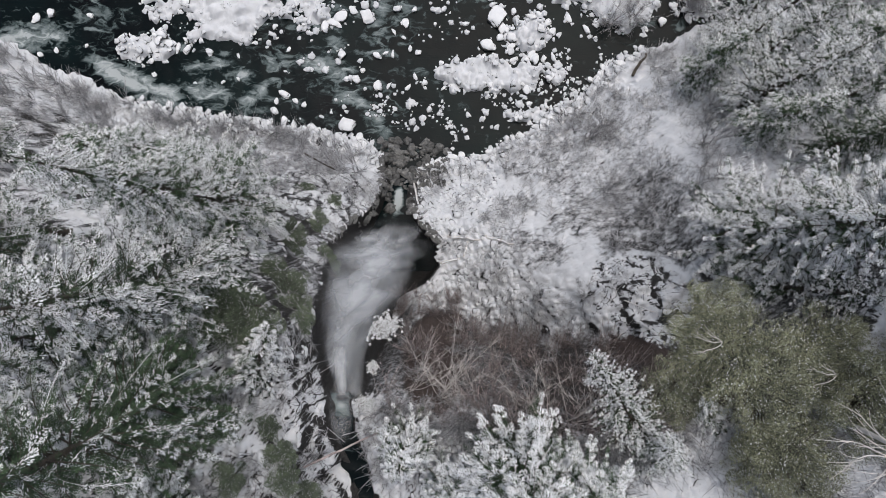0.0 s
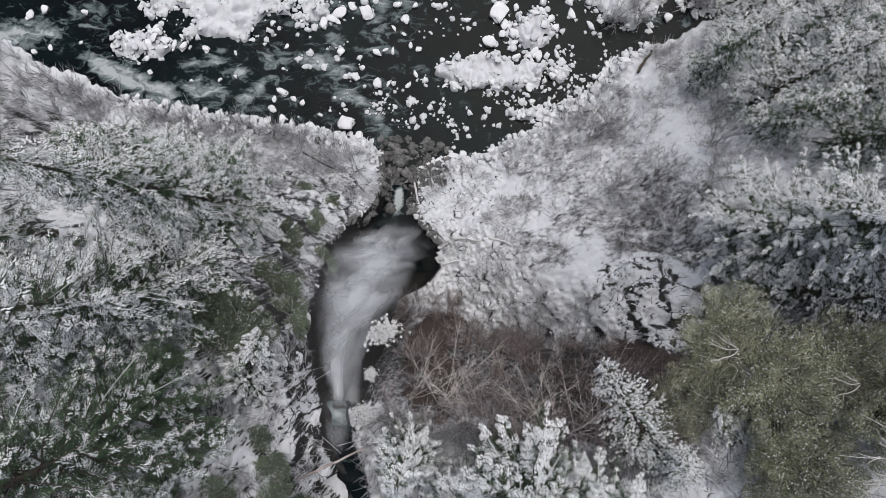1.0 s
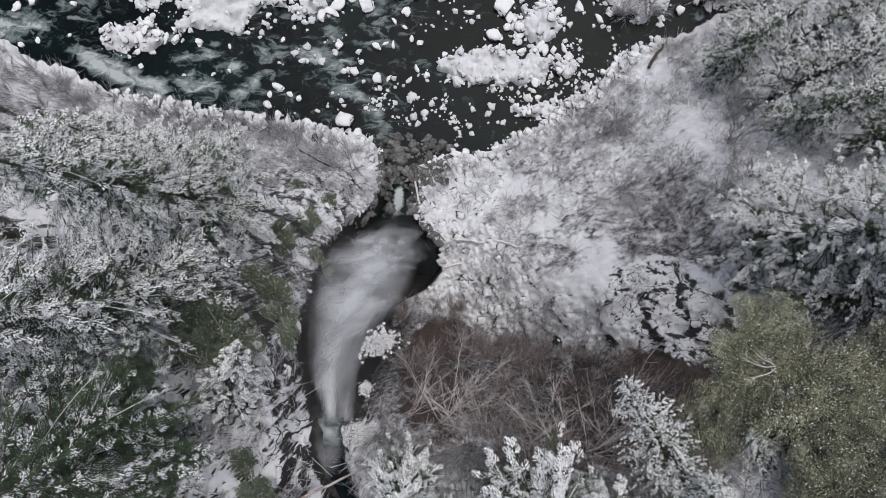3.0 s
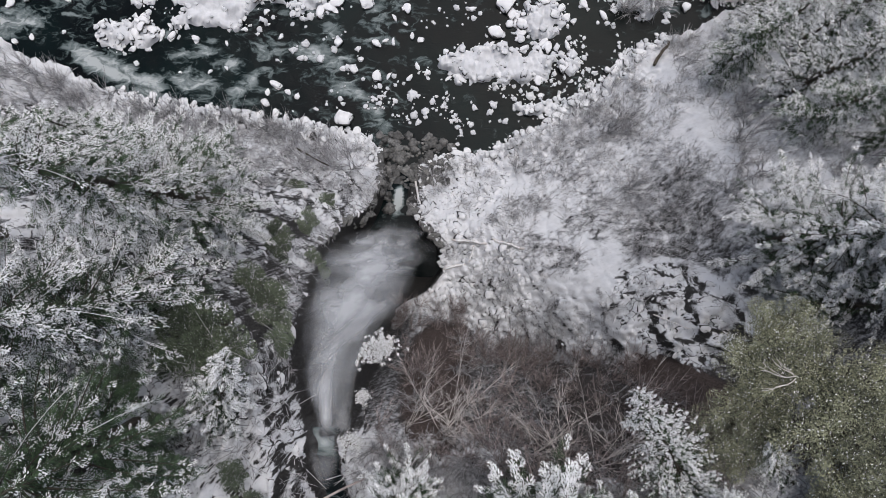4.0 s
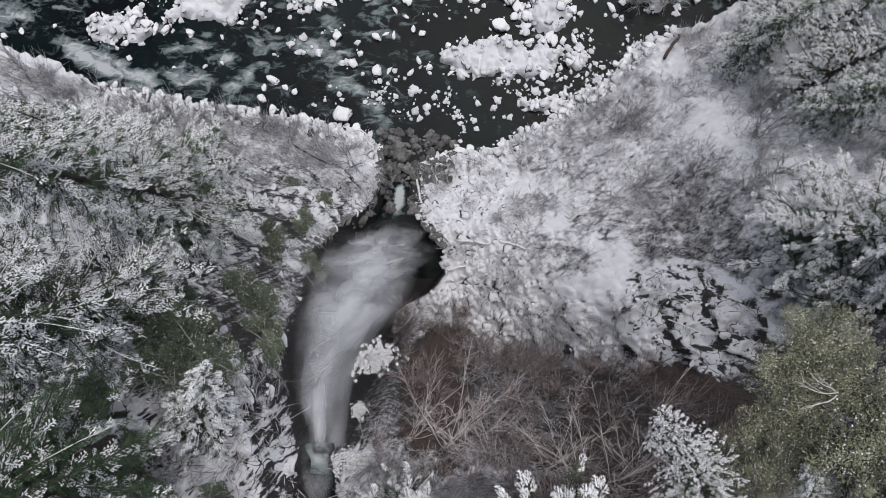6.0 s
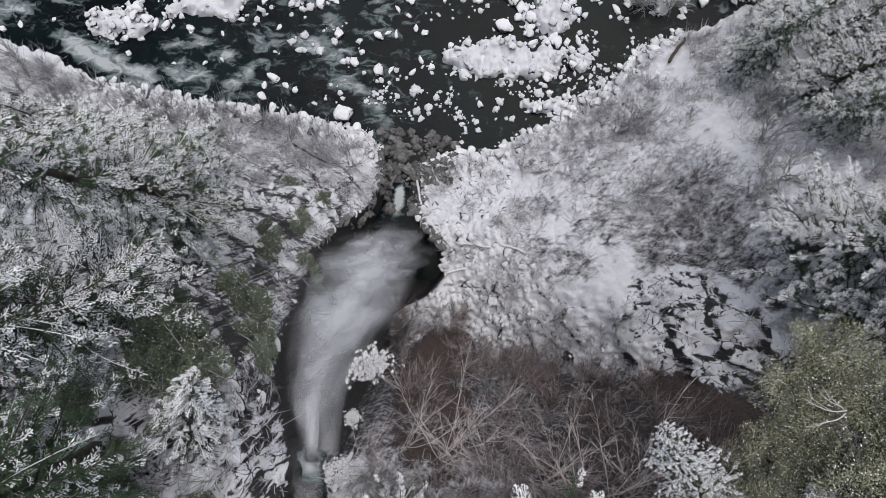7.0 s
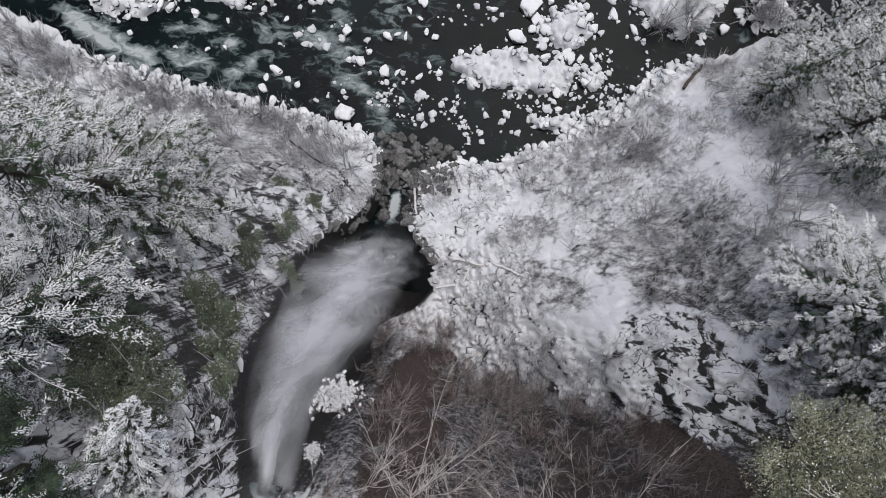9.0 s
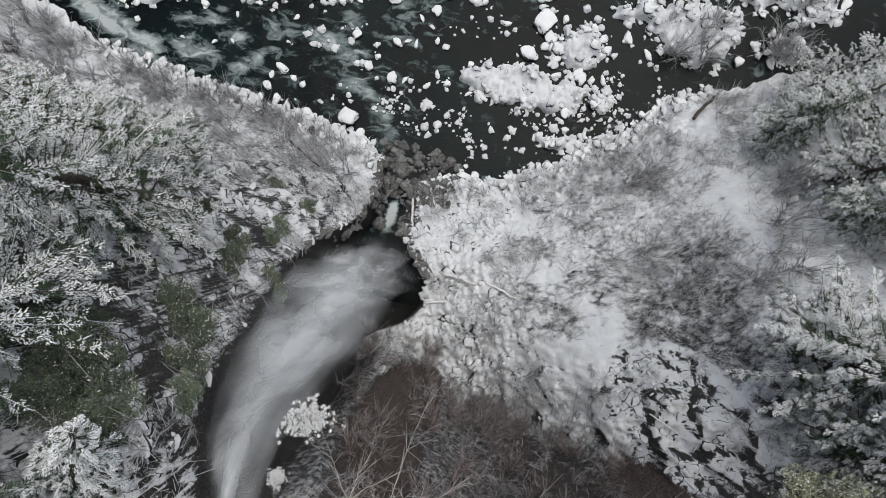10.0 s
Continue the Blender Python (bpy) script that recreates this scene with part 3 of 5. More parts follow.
def foam(x, y):
    out = np.zeros_like(x)
    wakes = [(bx - 1.5 * br - 0.5, by + 0.5 * br, 1.6 + br, 0.5 + 0.6 * br, -22, 0.42) for bx, by, br in LONE + LONE_WEST if -40 < bx < -4]
    for fx, fy, a, b, turn, k in FOAM + FOAM2 + wakes:
        c, s = np.cos(radians(turn)), np.sin(radians(turn))
        u, v = (x - fx) * c + (y - fy) * s, -(x - fx) * s + (y - fy) * c
        out = np.maximum(out, k * 1.2 * np.exp(-((u / a) ** 2) - (v / b) ** 2))
    return out


def water_level(x, y):
    inner = step(-15, -13, x) * step(2.5, 0.5, x)
    return river_level(x, y) + inner * np.interp(y, [-10, 5, 8, 11, 14], [2.7, 2.6, 2.1, 0.3, 0]) + wander(x, y, 1.8, 61, 3) * 0.06 + foam(x, y) * wander(x, y, 1.1, 71, 3) * 0.3


def with_foam(me, gx, gy):
    at = me.attributes.new("foam", "FLOAT", "POINT")
    at.data.foreach_set("value", foam(gx, gy).astype(np.float32))
    return me


wx, wy = spaced(-75, 40, 0.55, 1400, 0, 0), np.r_[np.arange(-8, 60, 0.55), 60 + np.cumsum(1.15 ** np.arange(40))]
gx, gy = np.meshgrid(wx, wy)
river = new("river_water", with_foam(sheet("river_water", wx, wy, water_level, [M_WATER]), gx.ravel(), gy.ravel()))
tagged(river, "dark teal rushing river water with streaks of white foam", "water", kind="structure")
cy = np.arange(-60, -10.3, 0.2)
cu = np.linspace(-1.0, 1.0, 8)
cv = np.array([(bed_of_creek(np.array([q]))[0] + u * (0.85 + 0.25 * math.sin(q * 2.3) + 0.15 * math.sin(q * 5.1 + u)), q, 45.75 + max(0, -10.8 - q) * 0.02 + 0.03 * np.sin(q * 3 + u) - 0.34 * max(0.0, q + 10.9) ** 2) for q in cy for u in cu])
ci = (np.arange(len(cy) - 1)[:, None] * 8 + np.arange(7)[None]).ravel()
creek = new("creek_water", with_foam(mesh_from("creek_water", cv, np.c_[ci, ci + 1, ci + 9, ci + 8], [M_WATER]), cv[:, 0], cv[:, 1]))
tagged(creek, "dark narrow creek running to the lip of the fall", "water", kind="structure")


# ---- the waterfall ----
def fall_material(name, density, streak):
    m, n, l, b = shader(name)
    uv = n.new("ShaderNodeUVMap")
    sep = n.new("ShaderNodeSeparateXYZ")
    l.new(uv.outputs[0], sep.inputs[0])
    oi = n.new("ShaderNodeObjectInfo")
    mp = n.new("ShaderNodeVectorMath")
    mp.operation = "MULTIPLY_ADD"
    mp.inputs[1].default_value = streak
    l.new(uv.outputs[0], mp.inputs[0])
    l.new(oi.outputs["Location"], mp.inputs[2])
    ns = grain(n, l, 1.15, 4.0, 0.52, mp.outputs[0])
    mr = n.new("ShaderNodeMapRange")
    mr.inputs["From Min"].default_value, mr.inputs["From Max"].default_value = 0.37, 0.66
    l.new(ns, mr.inputs["Value"])
    at = n.new("ShaderNodeAttribute")
    at.attribute_name = "veil"
    k = n.new("ShaderNodeMath")
    k.operation = "MULTIPLY"
    l.new(mr.outputs[0], k.inputs[0])
    l.new(at.outputs["Fac"], k.inputs[1])
    k2 = n.new("ShaderNodeMath")
    k2.operation, k2.inputs[1].default_value = "MULTIPLY", density
    k2.use_clamp = True
    l.new(k.outputs[0], k2.inputs[0])
    b.inputs["Base Color"].default_value = (0.80, 0.82, 0.845, 1)
    b.inputs["Roughness"].default_value = 0.9
    b.inputs["Specular IOR Level"].default_value = 0.1
    l.new(k2.outputs[0], b.inputs["Alpha"])
    return m


M_FALL = fall_material("falling_water", 0.6, (1.0, 1.0, 1.0))
M_MIST = fall_material("drifting_spray", 0.36, (1.0, 1.0, 1.0))


def veil_sheet(name, spine, halfwidth, lift, bulge, material, edge=1.0, us=25, ss=70, ends=(0.015, 0.32), drift=None, offset=0.0):
    """A falling sheet of water: s runs down the spine, u across; the veil thins out towards its edges."""
    u, s = np.meshgrid(np.linspace(-1, 1, us), np.linspace(0, 1, ss))
    u, s = u.ravel(), s.ravel()
    cx, cyy, cz = spine(s)
    w = halfwidth(s)
    x = cx + u * w
    y = cyy + lift * (0.3 + s) + bulge * (1 - u * u) * s
    z = cz - (u * u) * w * 0.25
    if drift:
        x, y, z = curtain(s, u, *drift)
    v = np.c_[x, y, z]
    i = (np.arange(ss - 1)[:, None] * us + np.arange(us - 1)[None]).ravel()
    me = mesh_from(name, v, np.c_[i, i + 1, i + us + 1, i + us], [material])
    at = me.attributes.new("veil", "FLOAT", "POINT")
    a = np.clip(1 - np.abs(u) ** 1.5, 0, 1) ** edge * step(-0.001, ends[0], s) * step(1.0, 1 - ends[1], s)
    at.data.foreach_set("value", a.astype(np.float32))
    uvl = me.uv_layers.new(name="UVMap")
    li = np.zeros(len(me.loops), dtype=np.int32)
    me.loops.foreach_get("vertex_index", li)
    uvl.data.foreach_set("uv", np.c_[u * w * 0.36 + offset, s * 5.0 + offset * 0.37][li].astype(np.float32).ravel())
    return me


def spine_main(s):
    return np.interp(s, [0, 0.04, 0.08, 0.14, 0.21, 0.4, 0.6, 0.8, 1], [-7.2, -7.65, -8.0, -8.25, -8.4, -8.5, -8.3, -7.9, -7.5]), -10.9 + 11.3 * s**0.6 + 2.4 * s**2, 46.0 - 42.6 * s


def curtain(s, u, tilt, shift):
    """Spray that drifts along the western wall: its west edge hangs higher than the falling core."""
    y = -10.9 + 11.6 * s**0.6 + 2.6 * s**2 + shift
    west = np.interp(y, WALL_Y, WALL_W) + np.interp(s, [0, 0.3, 1], [0.45, -0.2, -0.6])
    wide = np.interp(s, [0, 0.12, 0.3, 0.6, 1], [1.7, 2.3, 4.6, 7.8, 9.2])
    k = (u + 1) / 2
    return west + wide * k, y - 0.6 * k * s, 46.0 - 42.4 * s + tilt * np.sin(np.pi * s**0.8) * (1 - k) ** 1.3


def spine_east(s):
    return -8.4 + 5.2 * s, -6.6 + 6.6 * np.sqrt(s), 38.0 - 34 * s


fall = thing("waterfall", "tall white waterfall plunging from a rock lip into a pool", "waterfall")
for k, (w0, w1, lift, bulge) in enumerate([(0.55, 3.4, 0.0, 0.8), (0.6, 5.2, -0.3, 0.9), (0.5, 4.2, 0.4, 0.6), (0.4, 2.4, 0.2, 1.2)]):
    piece("water_veil", veil_sheet("water_veil", spine_main, lambda s, a=w0, c=w1: a + (c - a) * s**1.15, lift, bulge, M_FALL, 1.3, offset=k * 7.3), fall)
for drift, material in (((7.0, 0.0), M_FALL), ((9.0, 0.9), M_MIST), ((5.0, 1.6), M_FALL), ((6.0, -0.7), M_MIST)):
    piece("spray_curtain", veil_sheet("spray_curtain", spine_main, lambda s: 1.0 + 2.2 * s, 0.0, 0.0, material, 0.6, drift=drift, offset=31 + drift[0] * 3.1), fall)
for k, (w0, w1, lift) in enumerate([(0.6, 3.0, 0.0), (0.8, 3.6, 0.8)]):
    piece("spray_veil", veil_sheet("spray_veil", spine_east, lambda s, a=w0, c=w1: a + (c - a) * s**0.8, lift, 0.8, M_MIST, offset=11.7 + k * 5.9), fall)


def spray_cloud(cx, cyy, cz, rx, ry, rz, n=18):
    """A low dome of drifting spray over the pool."""
    a, r = np.meshgrid(np.linspace(0, 2 * np.pi, 37)[:-1], np.linspace(0, 1, n))
    a, r = a.ravel(), r.ravel()
    v = np.c_[cx + rx * r * np.cos(a), cyy + ry * r * np.sin(a), cz + rz * np.cos(r * np.pi / 2)]
    i = np.array([(j * 36 + k, j * 36 + (k + 1) % 36, (j + 1) * 36 + (k + 1) % 36, (j + 1) * 36 + k) for j in range(n - 1) for k in range(36)])
    me = mesh_from("spray_cloud", v, i, [M_MIST])
    me.attributes.new("veil", "FLOAT", "POINT").data.foreach_set("value", ((1 - r**1.6) * 0.9).astype(np.float32))
    uvl = me.uv_layers.new(name="UVMap")
    li = np.zeros(len(me.loops), dtype=np.int32)
    me.loops.foreach_get("vertex_index", li)
    uvl.data.foreach_set("uv", (v[li][:, :2] * 0.18).astype(np.float32).ravel())
    return me


for q in ((-7.8, -1.0, 4.6, 4.2, 4.2, 2.0), (-7.5, -11.4, 46.2, 1.3, 2.2, 0.5), (-7.4, -12.2, 46.1, 1.0, 2.0, 0.4)):
    piece("spray_cloud", spray_cloud(*q), fall)


# ---- boulders ----
ROCKS = []
for k in range(9):
    v, f = lump(100 + k)
    body = poly_mesh("rock_body", v, f, [M_ROCK])
    cv2, cf = lump(100 + k, cut=0.02)
    cap = poly_mesh("snow_cap", cv2 * np.array([0.93, 0.93, 1.0]) + np.array([0, 0, 0.13]), cf, [M_SNOW])
    ROCKS.append((body, cap))
random.seed(5)


def boulder(x, y, z, r, kind, snow=True, turn=0.0, flat=1.0):
    top = thing("boulder", "dark wet boulder standing in the river" if not snow else "snow-capped boulder standing in dark river water", "boulder", group="boulders in the river")
    top.matrix_basis = pose(x, y, z, 0, 0, turn) @ Matrix.Diagonal((r * (1 + 0.3 * math.sin(turn * 3.1)), r * (1 + 0.25 * math.sin(turn * 1.7)), r * flat * (1 + 0.25 * math.sin(turn * 5.3)), 1))
    piece("rock", ROCKS[kind][0], top)
    if snow:
        piece("snow_cap", ROCKS[kind][1], top, "rounded cap of fresh snow")


for n, (bx, by, br) in enumerate(LONE + LONE_EAST + LONE_WEST):
    boulder(bx, by, float(river_level(bx, by)) + br * 0.12, br * 1.06, n % 9, True, n * 67 % 360, 0.8)

# boulders heaped on the gravel bars, and small stones in the shallows
random.seed(17)
made = 0
while made < 110:
    bx, by, rx, ry, h = random.choice(BARS)
    px, py = bx + rx * random.uniform(-1.25, 1.25), by + ry * random.uniform(-1.35, 1.35)
    q = ((px - bx) / rx) ** 2 + ((py - by) / ry) ** 2
    if 0.35 < q < 1.7:
        made += 1
        g = max(height(px, py), float(river_level(px, py)))
        boulder(px, py, g + 0.05, random.uniform(0.35, 0.95), made % 9, True, random.uniform(0, 360), 0.8)
stones = [lump(130 + k, 7, 10, rough=0.5) for k in range(9)]
stones = [(v * (1 + 0.16 * np.sin(v[:, [1, 2, 0]] * 5 + k)) + np.random.RandomState(k).normal(0, 0.05, v.shape), f) for k, (v, f) in enumerate(stones)]


def heap(name, places, material, label):
    """Many small stones (x, y, z, radius) joined into one object."""
    sv, sf, k = [], [], 0
    for n, (px, py, pz, r) in enumerate(places):
        tv, tf = stones[n % 9]
        a = n * 2.399
        c, q = r * math.cos(a), r * math.sin(a)
        sv.append(tv @ np.array([[c, -q, 0], [q, c, 0], [0, 0, r]]).T + np.array([px, py, pz]))
        sf += [tuple(i + k for i in dict.fromkeys(f)) for f in tf]
        k += len(tv)
    tagged(new(name, poly_mesh(name, np.concatenate(sv), sf, [material])), label, "stones", kind="stuff")


M_STONE = snowed("snow_dusted_stones", (0.02, 0.02, 0.02), (0.10, 0.10, 0.095), SNOW, 1.12, 0.12, 3.0, 8.0, cracks=0.0)
M_CAPPED = snowed("snow_capped_stones", (0.015, 0.015, 0.015), (0.08, 0.08, 0.078), (0.80, 0.81, 0.83), 0.86, 0.14, 3.0, 8.0, cracks=0.0)
sr = np.random.RandomState(31)
px, py = sr.uniform(-12, 27, 2600), sr.uniform(12, 30, 2600)
dd = shape(px, py)[1]
ok = (dd > -9.5) & (dd < -0.2) & (wander(px, py, 3.0, 57, 3) > 0.12) & ((px > 1) | (py > 18))
px, py = px[ok][:330], py[ok][:330]
rr = 0.10 + 0.42 * sr.rand(len(px)) ** 2.2
heap("shallow_stones", list(zip(px, py, river_level(px, py) + 0.03, rr)), M_STONE, "scattered snow-dusted stones in the dark shallows")
places = []
for bx, by, rx, ry, h in BARS:
    n = int(15 * rx * ry)
    px, py = bx + rx * sr.uniform(-1.4, 1.4, n), by + ry * sr.uniform(-1.5, 1.5, n)
    q = ((px - bx) / rx) ** 2 + ((py - by) / ry) ** 2 + wander(px, py, 5.0, 41, 4, 0.62) * 1.6 + wander(px, py, 1.5, 43, 2) * 0.8
    ok = (q < 1.3) & (q > 0.05)
    pz = np.maximum(land(px, py), river_level(px, py) - 0.05)
    rr = 0.15 + 0.5 * sr.rand(n) ** 2.2
    places += [p for p, k in zip(zip(px, py, pz, rr), ok) if k]
heap("bar_stones", places, M_CAPPED, "heaped snow-covered stones of the gravel bars")
px, py = sr.uniform(-4, 12, 6000), sr.uniform(-9, 13, 6000)
z0, dd, ins, wst = shape(px, py)
ok = (ins < 0.01) & (dd > 0.5) & (px + wob_at(px, py) * 0.6 < 8.5) & (~wst) & (np.interp(px, RIM_X, RIM_Y) - py < -2) & ((py > -5.5) | (px > 3.5))
px, py = px[ok][:560], py[ok][:560]
px2, py2 = sr.uniform(-9.5, 0.5, 700), sr.uniform(5, 16.5, 700)
z2, d2, i2, _ = shape(px2, py2)
ok = ((d2 < 3.2) & (d2 > -3.5)) | ((i2 > 0.2) & (py2 > 5.5) & (np.abs(px2 + 6.6) > 0.7))
px2, py2 = px2[ok][:230], py2[ok][:230]
z2 = np.maximum(land(px2, py2), water_level(px2, py2))
heap("creek_stones", list(zip(px2, py2, z2, 0.2 + 0.7 * sr.rand(len(px2)) ** 1.8)), M_GREY, "grey angular stones at the mouth of the creek")
bx, by = sr.uniform(-52, 30, 9000), sr.uniform(9, 34, 9000)
bd = shape(bx, by)[1]
ok = (bd > -0.9) & (bd < 1.6) & ((bx < -9) | (bx > -2))
bx, by = bx[ok][:800], by[ok][:800]
heap("shore_stones", list(zip(bx, by, np.maximum(land(bx, by), river_level(bx, by)) - 0.05, 0.15 + 0.55 * sr.rand(len(bx)) ** 2.2)), M_CAPPED, "snow-covered stones along the river shore")
bx, by = sr.uniform(-24, 22, 700), sr.uniform(18, 38, 700)
ok = (wander(bx, by, 4.0, 58, 3) > 0.1) & (shape(bx, by)[1] < -2)
bx, by = bx[ok][:170], by[ok][:170]
heap("river_stones", list(zip(bx, by, river_level(bx, by) + 0.03, 0.15 + 0.6 * sr.rand(len(bx)) ** 2.0)), M_CAPPED, "small snow-covered stones standing in the river")
rr = 0.15 + 0.5 * sr.rand(len(px)) ** 2.2
heap("talus_stones", list(zip(px, py, land(px, py) - 0.22 * rr, rr)), M_CAPPED, "snow-covered talus stones beside the plunge pool")
# boulders along the shore
for n in range(105):
    px = random.uniform(-50, 30)
    py = float(np.interp(px, SHORE_X, SHORE_Y)) + random.uniform(-1.6, 1.3)
    if -9 < px < -3:
        py += random.uniform(-4, 1)
    g = max(height(px, py), float(water_level(np.array([px]), np.array([py]))[0]))
    boulder(px, py, g, random.uniform(0.35, 0.9), n % 9, random.random() < (0.12 if -9 < px < -3 else 0.95), random.uniform(0, 360), 0.8)


# fractured blocks of the crags, snow lying on their tops
chips = [lump(150 + k, 6, 9, 0.8) for k in range(6)]
CHIP_MESHES = [poly_mesh("rock_block", v, f, [M_BLOCK], True) for v, f in chips]


def blocks(name, places, label, single, single_label, shapes=None, material=M_BLOCK):
    """Angular blocks (x, y, z, radius): the largest ones singly, the rest joined."""
    sv, sf, k = [], [], 0
    cr = np.random.RandomState(len(places))
    for n, (px, py, pz, r) in enumerate(sorted(places, key=lambda p: -p[3])):
        a, h = 2.5 + cr.normal(0, 0.8), cr.uniform(0.45, 0.8)
        if n < single:
            ob = new("rock", (shapes or CHIP_MESHES)[n % 6])
            ob.matrix_basis = pose(px, py, pz, 0, 0, math.degrees(a)) @ Matrix.Diagonal((1.5 * r, 0.95 * r, h * r, 1))
            tagged(ob, single_label, "rock", "snow-topped rocks")
            continue
        tv, tf = chips[n % 6]
        c, q = math.cos(a), math.sin(a)
        turn = np.array([[c, -q, 0], [q, c, 0], [0, 0, 1.0]])
        sv.append((tv * np.array([1.5, 0.95, h]) * r) @ turn.T + np.array([px, py, pz]))
        sf += [tuple(i + k for i in dict.fromkeys(f)) for f in tf]
        k += len(tv)
    tagged(new(name, poly_mesh(name, np.concatenate(sv), sf, [material], True)), label, "rocks", kind="stuff")


def crag_places(x0, x1, y0, y1, n, lo, hi, test):
    px, py = sr.uniform(x0, x1, n), sr.uniform(y0, y1, n)
    z, d, ins, west = shape(px, py)
    ok = test(px, py, d, ins)
    px, py = px[ok], py[ok]
    r = lo + (hi - lo) * sr.rand(len(px)) ** 2.6
    return list(zip(px, py, land(px, py) - 0.42 * r, r))


blocks("west_crag_blocks", crag_places(-27, -7.0, -17, 15, 1300, 0.14, 0.46, lambda x, y, d, i: (d > 4.0) & (i < 0.01) & (d < 27) & (y > -6 + 3 * np.sin(x * 2.0))), "fractured snow-topped rock blocks of the western cliff", 120, "angular rock of the western cliff topped with snow")
blocks("outcrop_blocks", crag_places(15, 23, -8.5, 0, 90, 0.15, 0.5, lambda x, y, d, i: ((x - 19) / 3.8) ** 2 + ((y + 4.6) / 3.8) ** 2 < 1)
       + crag_places(9.5, 14, -9.5, -3.5, 26, 0.15, 0.5, lambda x, y, d, i: ((x - 12) / 2.2) ** 2 + ((y + 6.6) / 2.6) ** 2 < 1), "fractured snow-topped blocks of the rocky outcrop", 20, "angular rock of the outcrop topped with snow")


rx, ry = [], []
for n in range(110):
    q = 1.0 + 11.5 * sr.rand()
    rx.append(float(np.interp(q, WALL_Y, WALL_W if n % 2 else WALL_E)) + (-1 if n % 2 else 1) * sr.uniform(0.0, 0.9))
    ry.append(q)
rx, ry = np.array(rx), np.array(ry)
rr = 0.2 + 0.5 * sr.rand(len(rx)) ** 2.0
blocks("brink_blocks", list(zip(rx, ry, land(rx, ry) - 0.35 * rr, rr)), "bare grey rocks along the brink of the gorge", 60, "bare grey rock on the brink of the gorge", [poly_mesh("rock_block", v, f, [M_GREY], True) for v, f in chips], M_GREY)


# ---- plants ----
def spray_templates(seed):
    """A feathery twig of needles along +x, and the snow that lies along it and its side twigs."""
    rng = np.random.RandomState(seed)
    gv, gf, sv, sf = [], [], [], []

    def blade(p, d, long, wide):
        d = np.array(d) / np.linalg.norm(d)
        side, k = np.array([-d[1], d[0], 0]), len(gv)
        gv.extend([p, p + d * long * 0.5 + side * wide + np.array([0, 0, -0.02]), p + d * long, p + d * long * 0.5 - side * wide + np.array([0, 0, -0.02])])
        gf.extend([(k, k + 1, k + 2), (k, k + 2, k + 3)])

    def clump(p, d, long, wide, hump):
        d = np.array(d) / np.linalg.norm(d)
        side, k = np.array([-d[1], d[0], 0]), len(sv)
        ring = [(-0.5, rng.uniform(-0.2, 0.2)), (-0.2, -rng.uniform(0.6, 1.1)), (0.28, -rng.uniform(0.6, 1.2)), (0.5, rng.uniform(-0.3, 0.3)), (0.2, rng.uniform(0.6, 1.2)), (-0.3, rng.uniform(0.5, 1.1))]
        sv.extend([p + d * long * (a + rng.uniform(-0.07, 0.07)) + side * wide * b for a, b in ring] + [p + np.array([0, 0, hump * rng.uniform(0.7, 1.3)])])
        sf.extend([(k + (q + 1) % 6, k + q, k + 6) for q in (5, 4, 3, 2, 1, 0)])

    blade(np.array([0, 0, 0.0]), (1, 0, 0), 1.05, 0.045)
    for q in (0.12, 0.45, 0.75):
        for sign in (-1, 1):
            at = q + 0.07 * sign
            way = np.array([0.8, sign * rng.uniform(0.6, 0.9), rng.uniform(-0.25, 0.1)])
            long = 0.55 * (1.15 - 0.65 * at)
            blade(np.array([at, 0, 0.0]), way, long, 0.05)
            if rng.rand() < 0.6:
                w = way / np.linalg.norm(way)
                clump(np.array([at, 0, 0.03]) + w * long * rng.uniform(0.55, 0.9), w + rng.normal(0, 0.25, 3), long * rng.uniform(0.5, 0.9), rng.uniform(0.045, 0.078), rng.uniform(0.02, 0.05))
    for q in (0.3, 0.68, 0.98):
        clump(np.array([q + rng.uniform(-0.08, 0.08), rng.uniform(-0.07, 0.07), 0.05]), (1, rng.uniform(-0.3, 0.3), rng.uniform(-0.2, 0.1)), rng.uniform(0.34, 0.54), rng.uniform(0.055, 0.088), rng.uniform(0.03, 0.06))
    return (np.array(gv), np.array(gf)), (np.array(sv), np.array(sf))


SPRAYS = [spray_templates(400 + k) for k in range(3)]


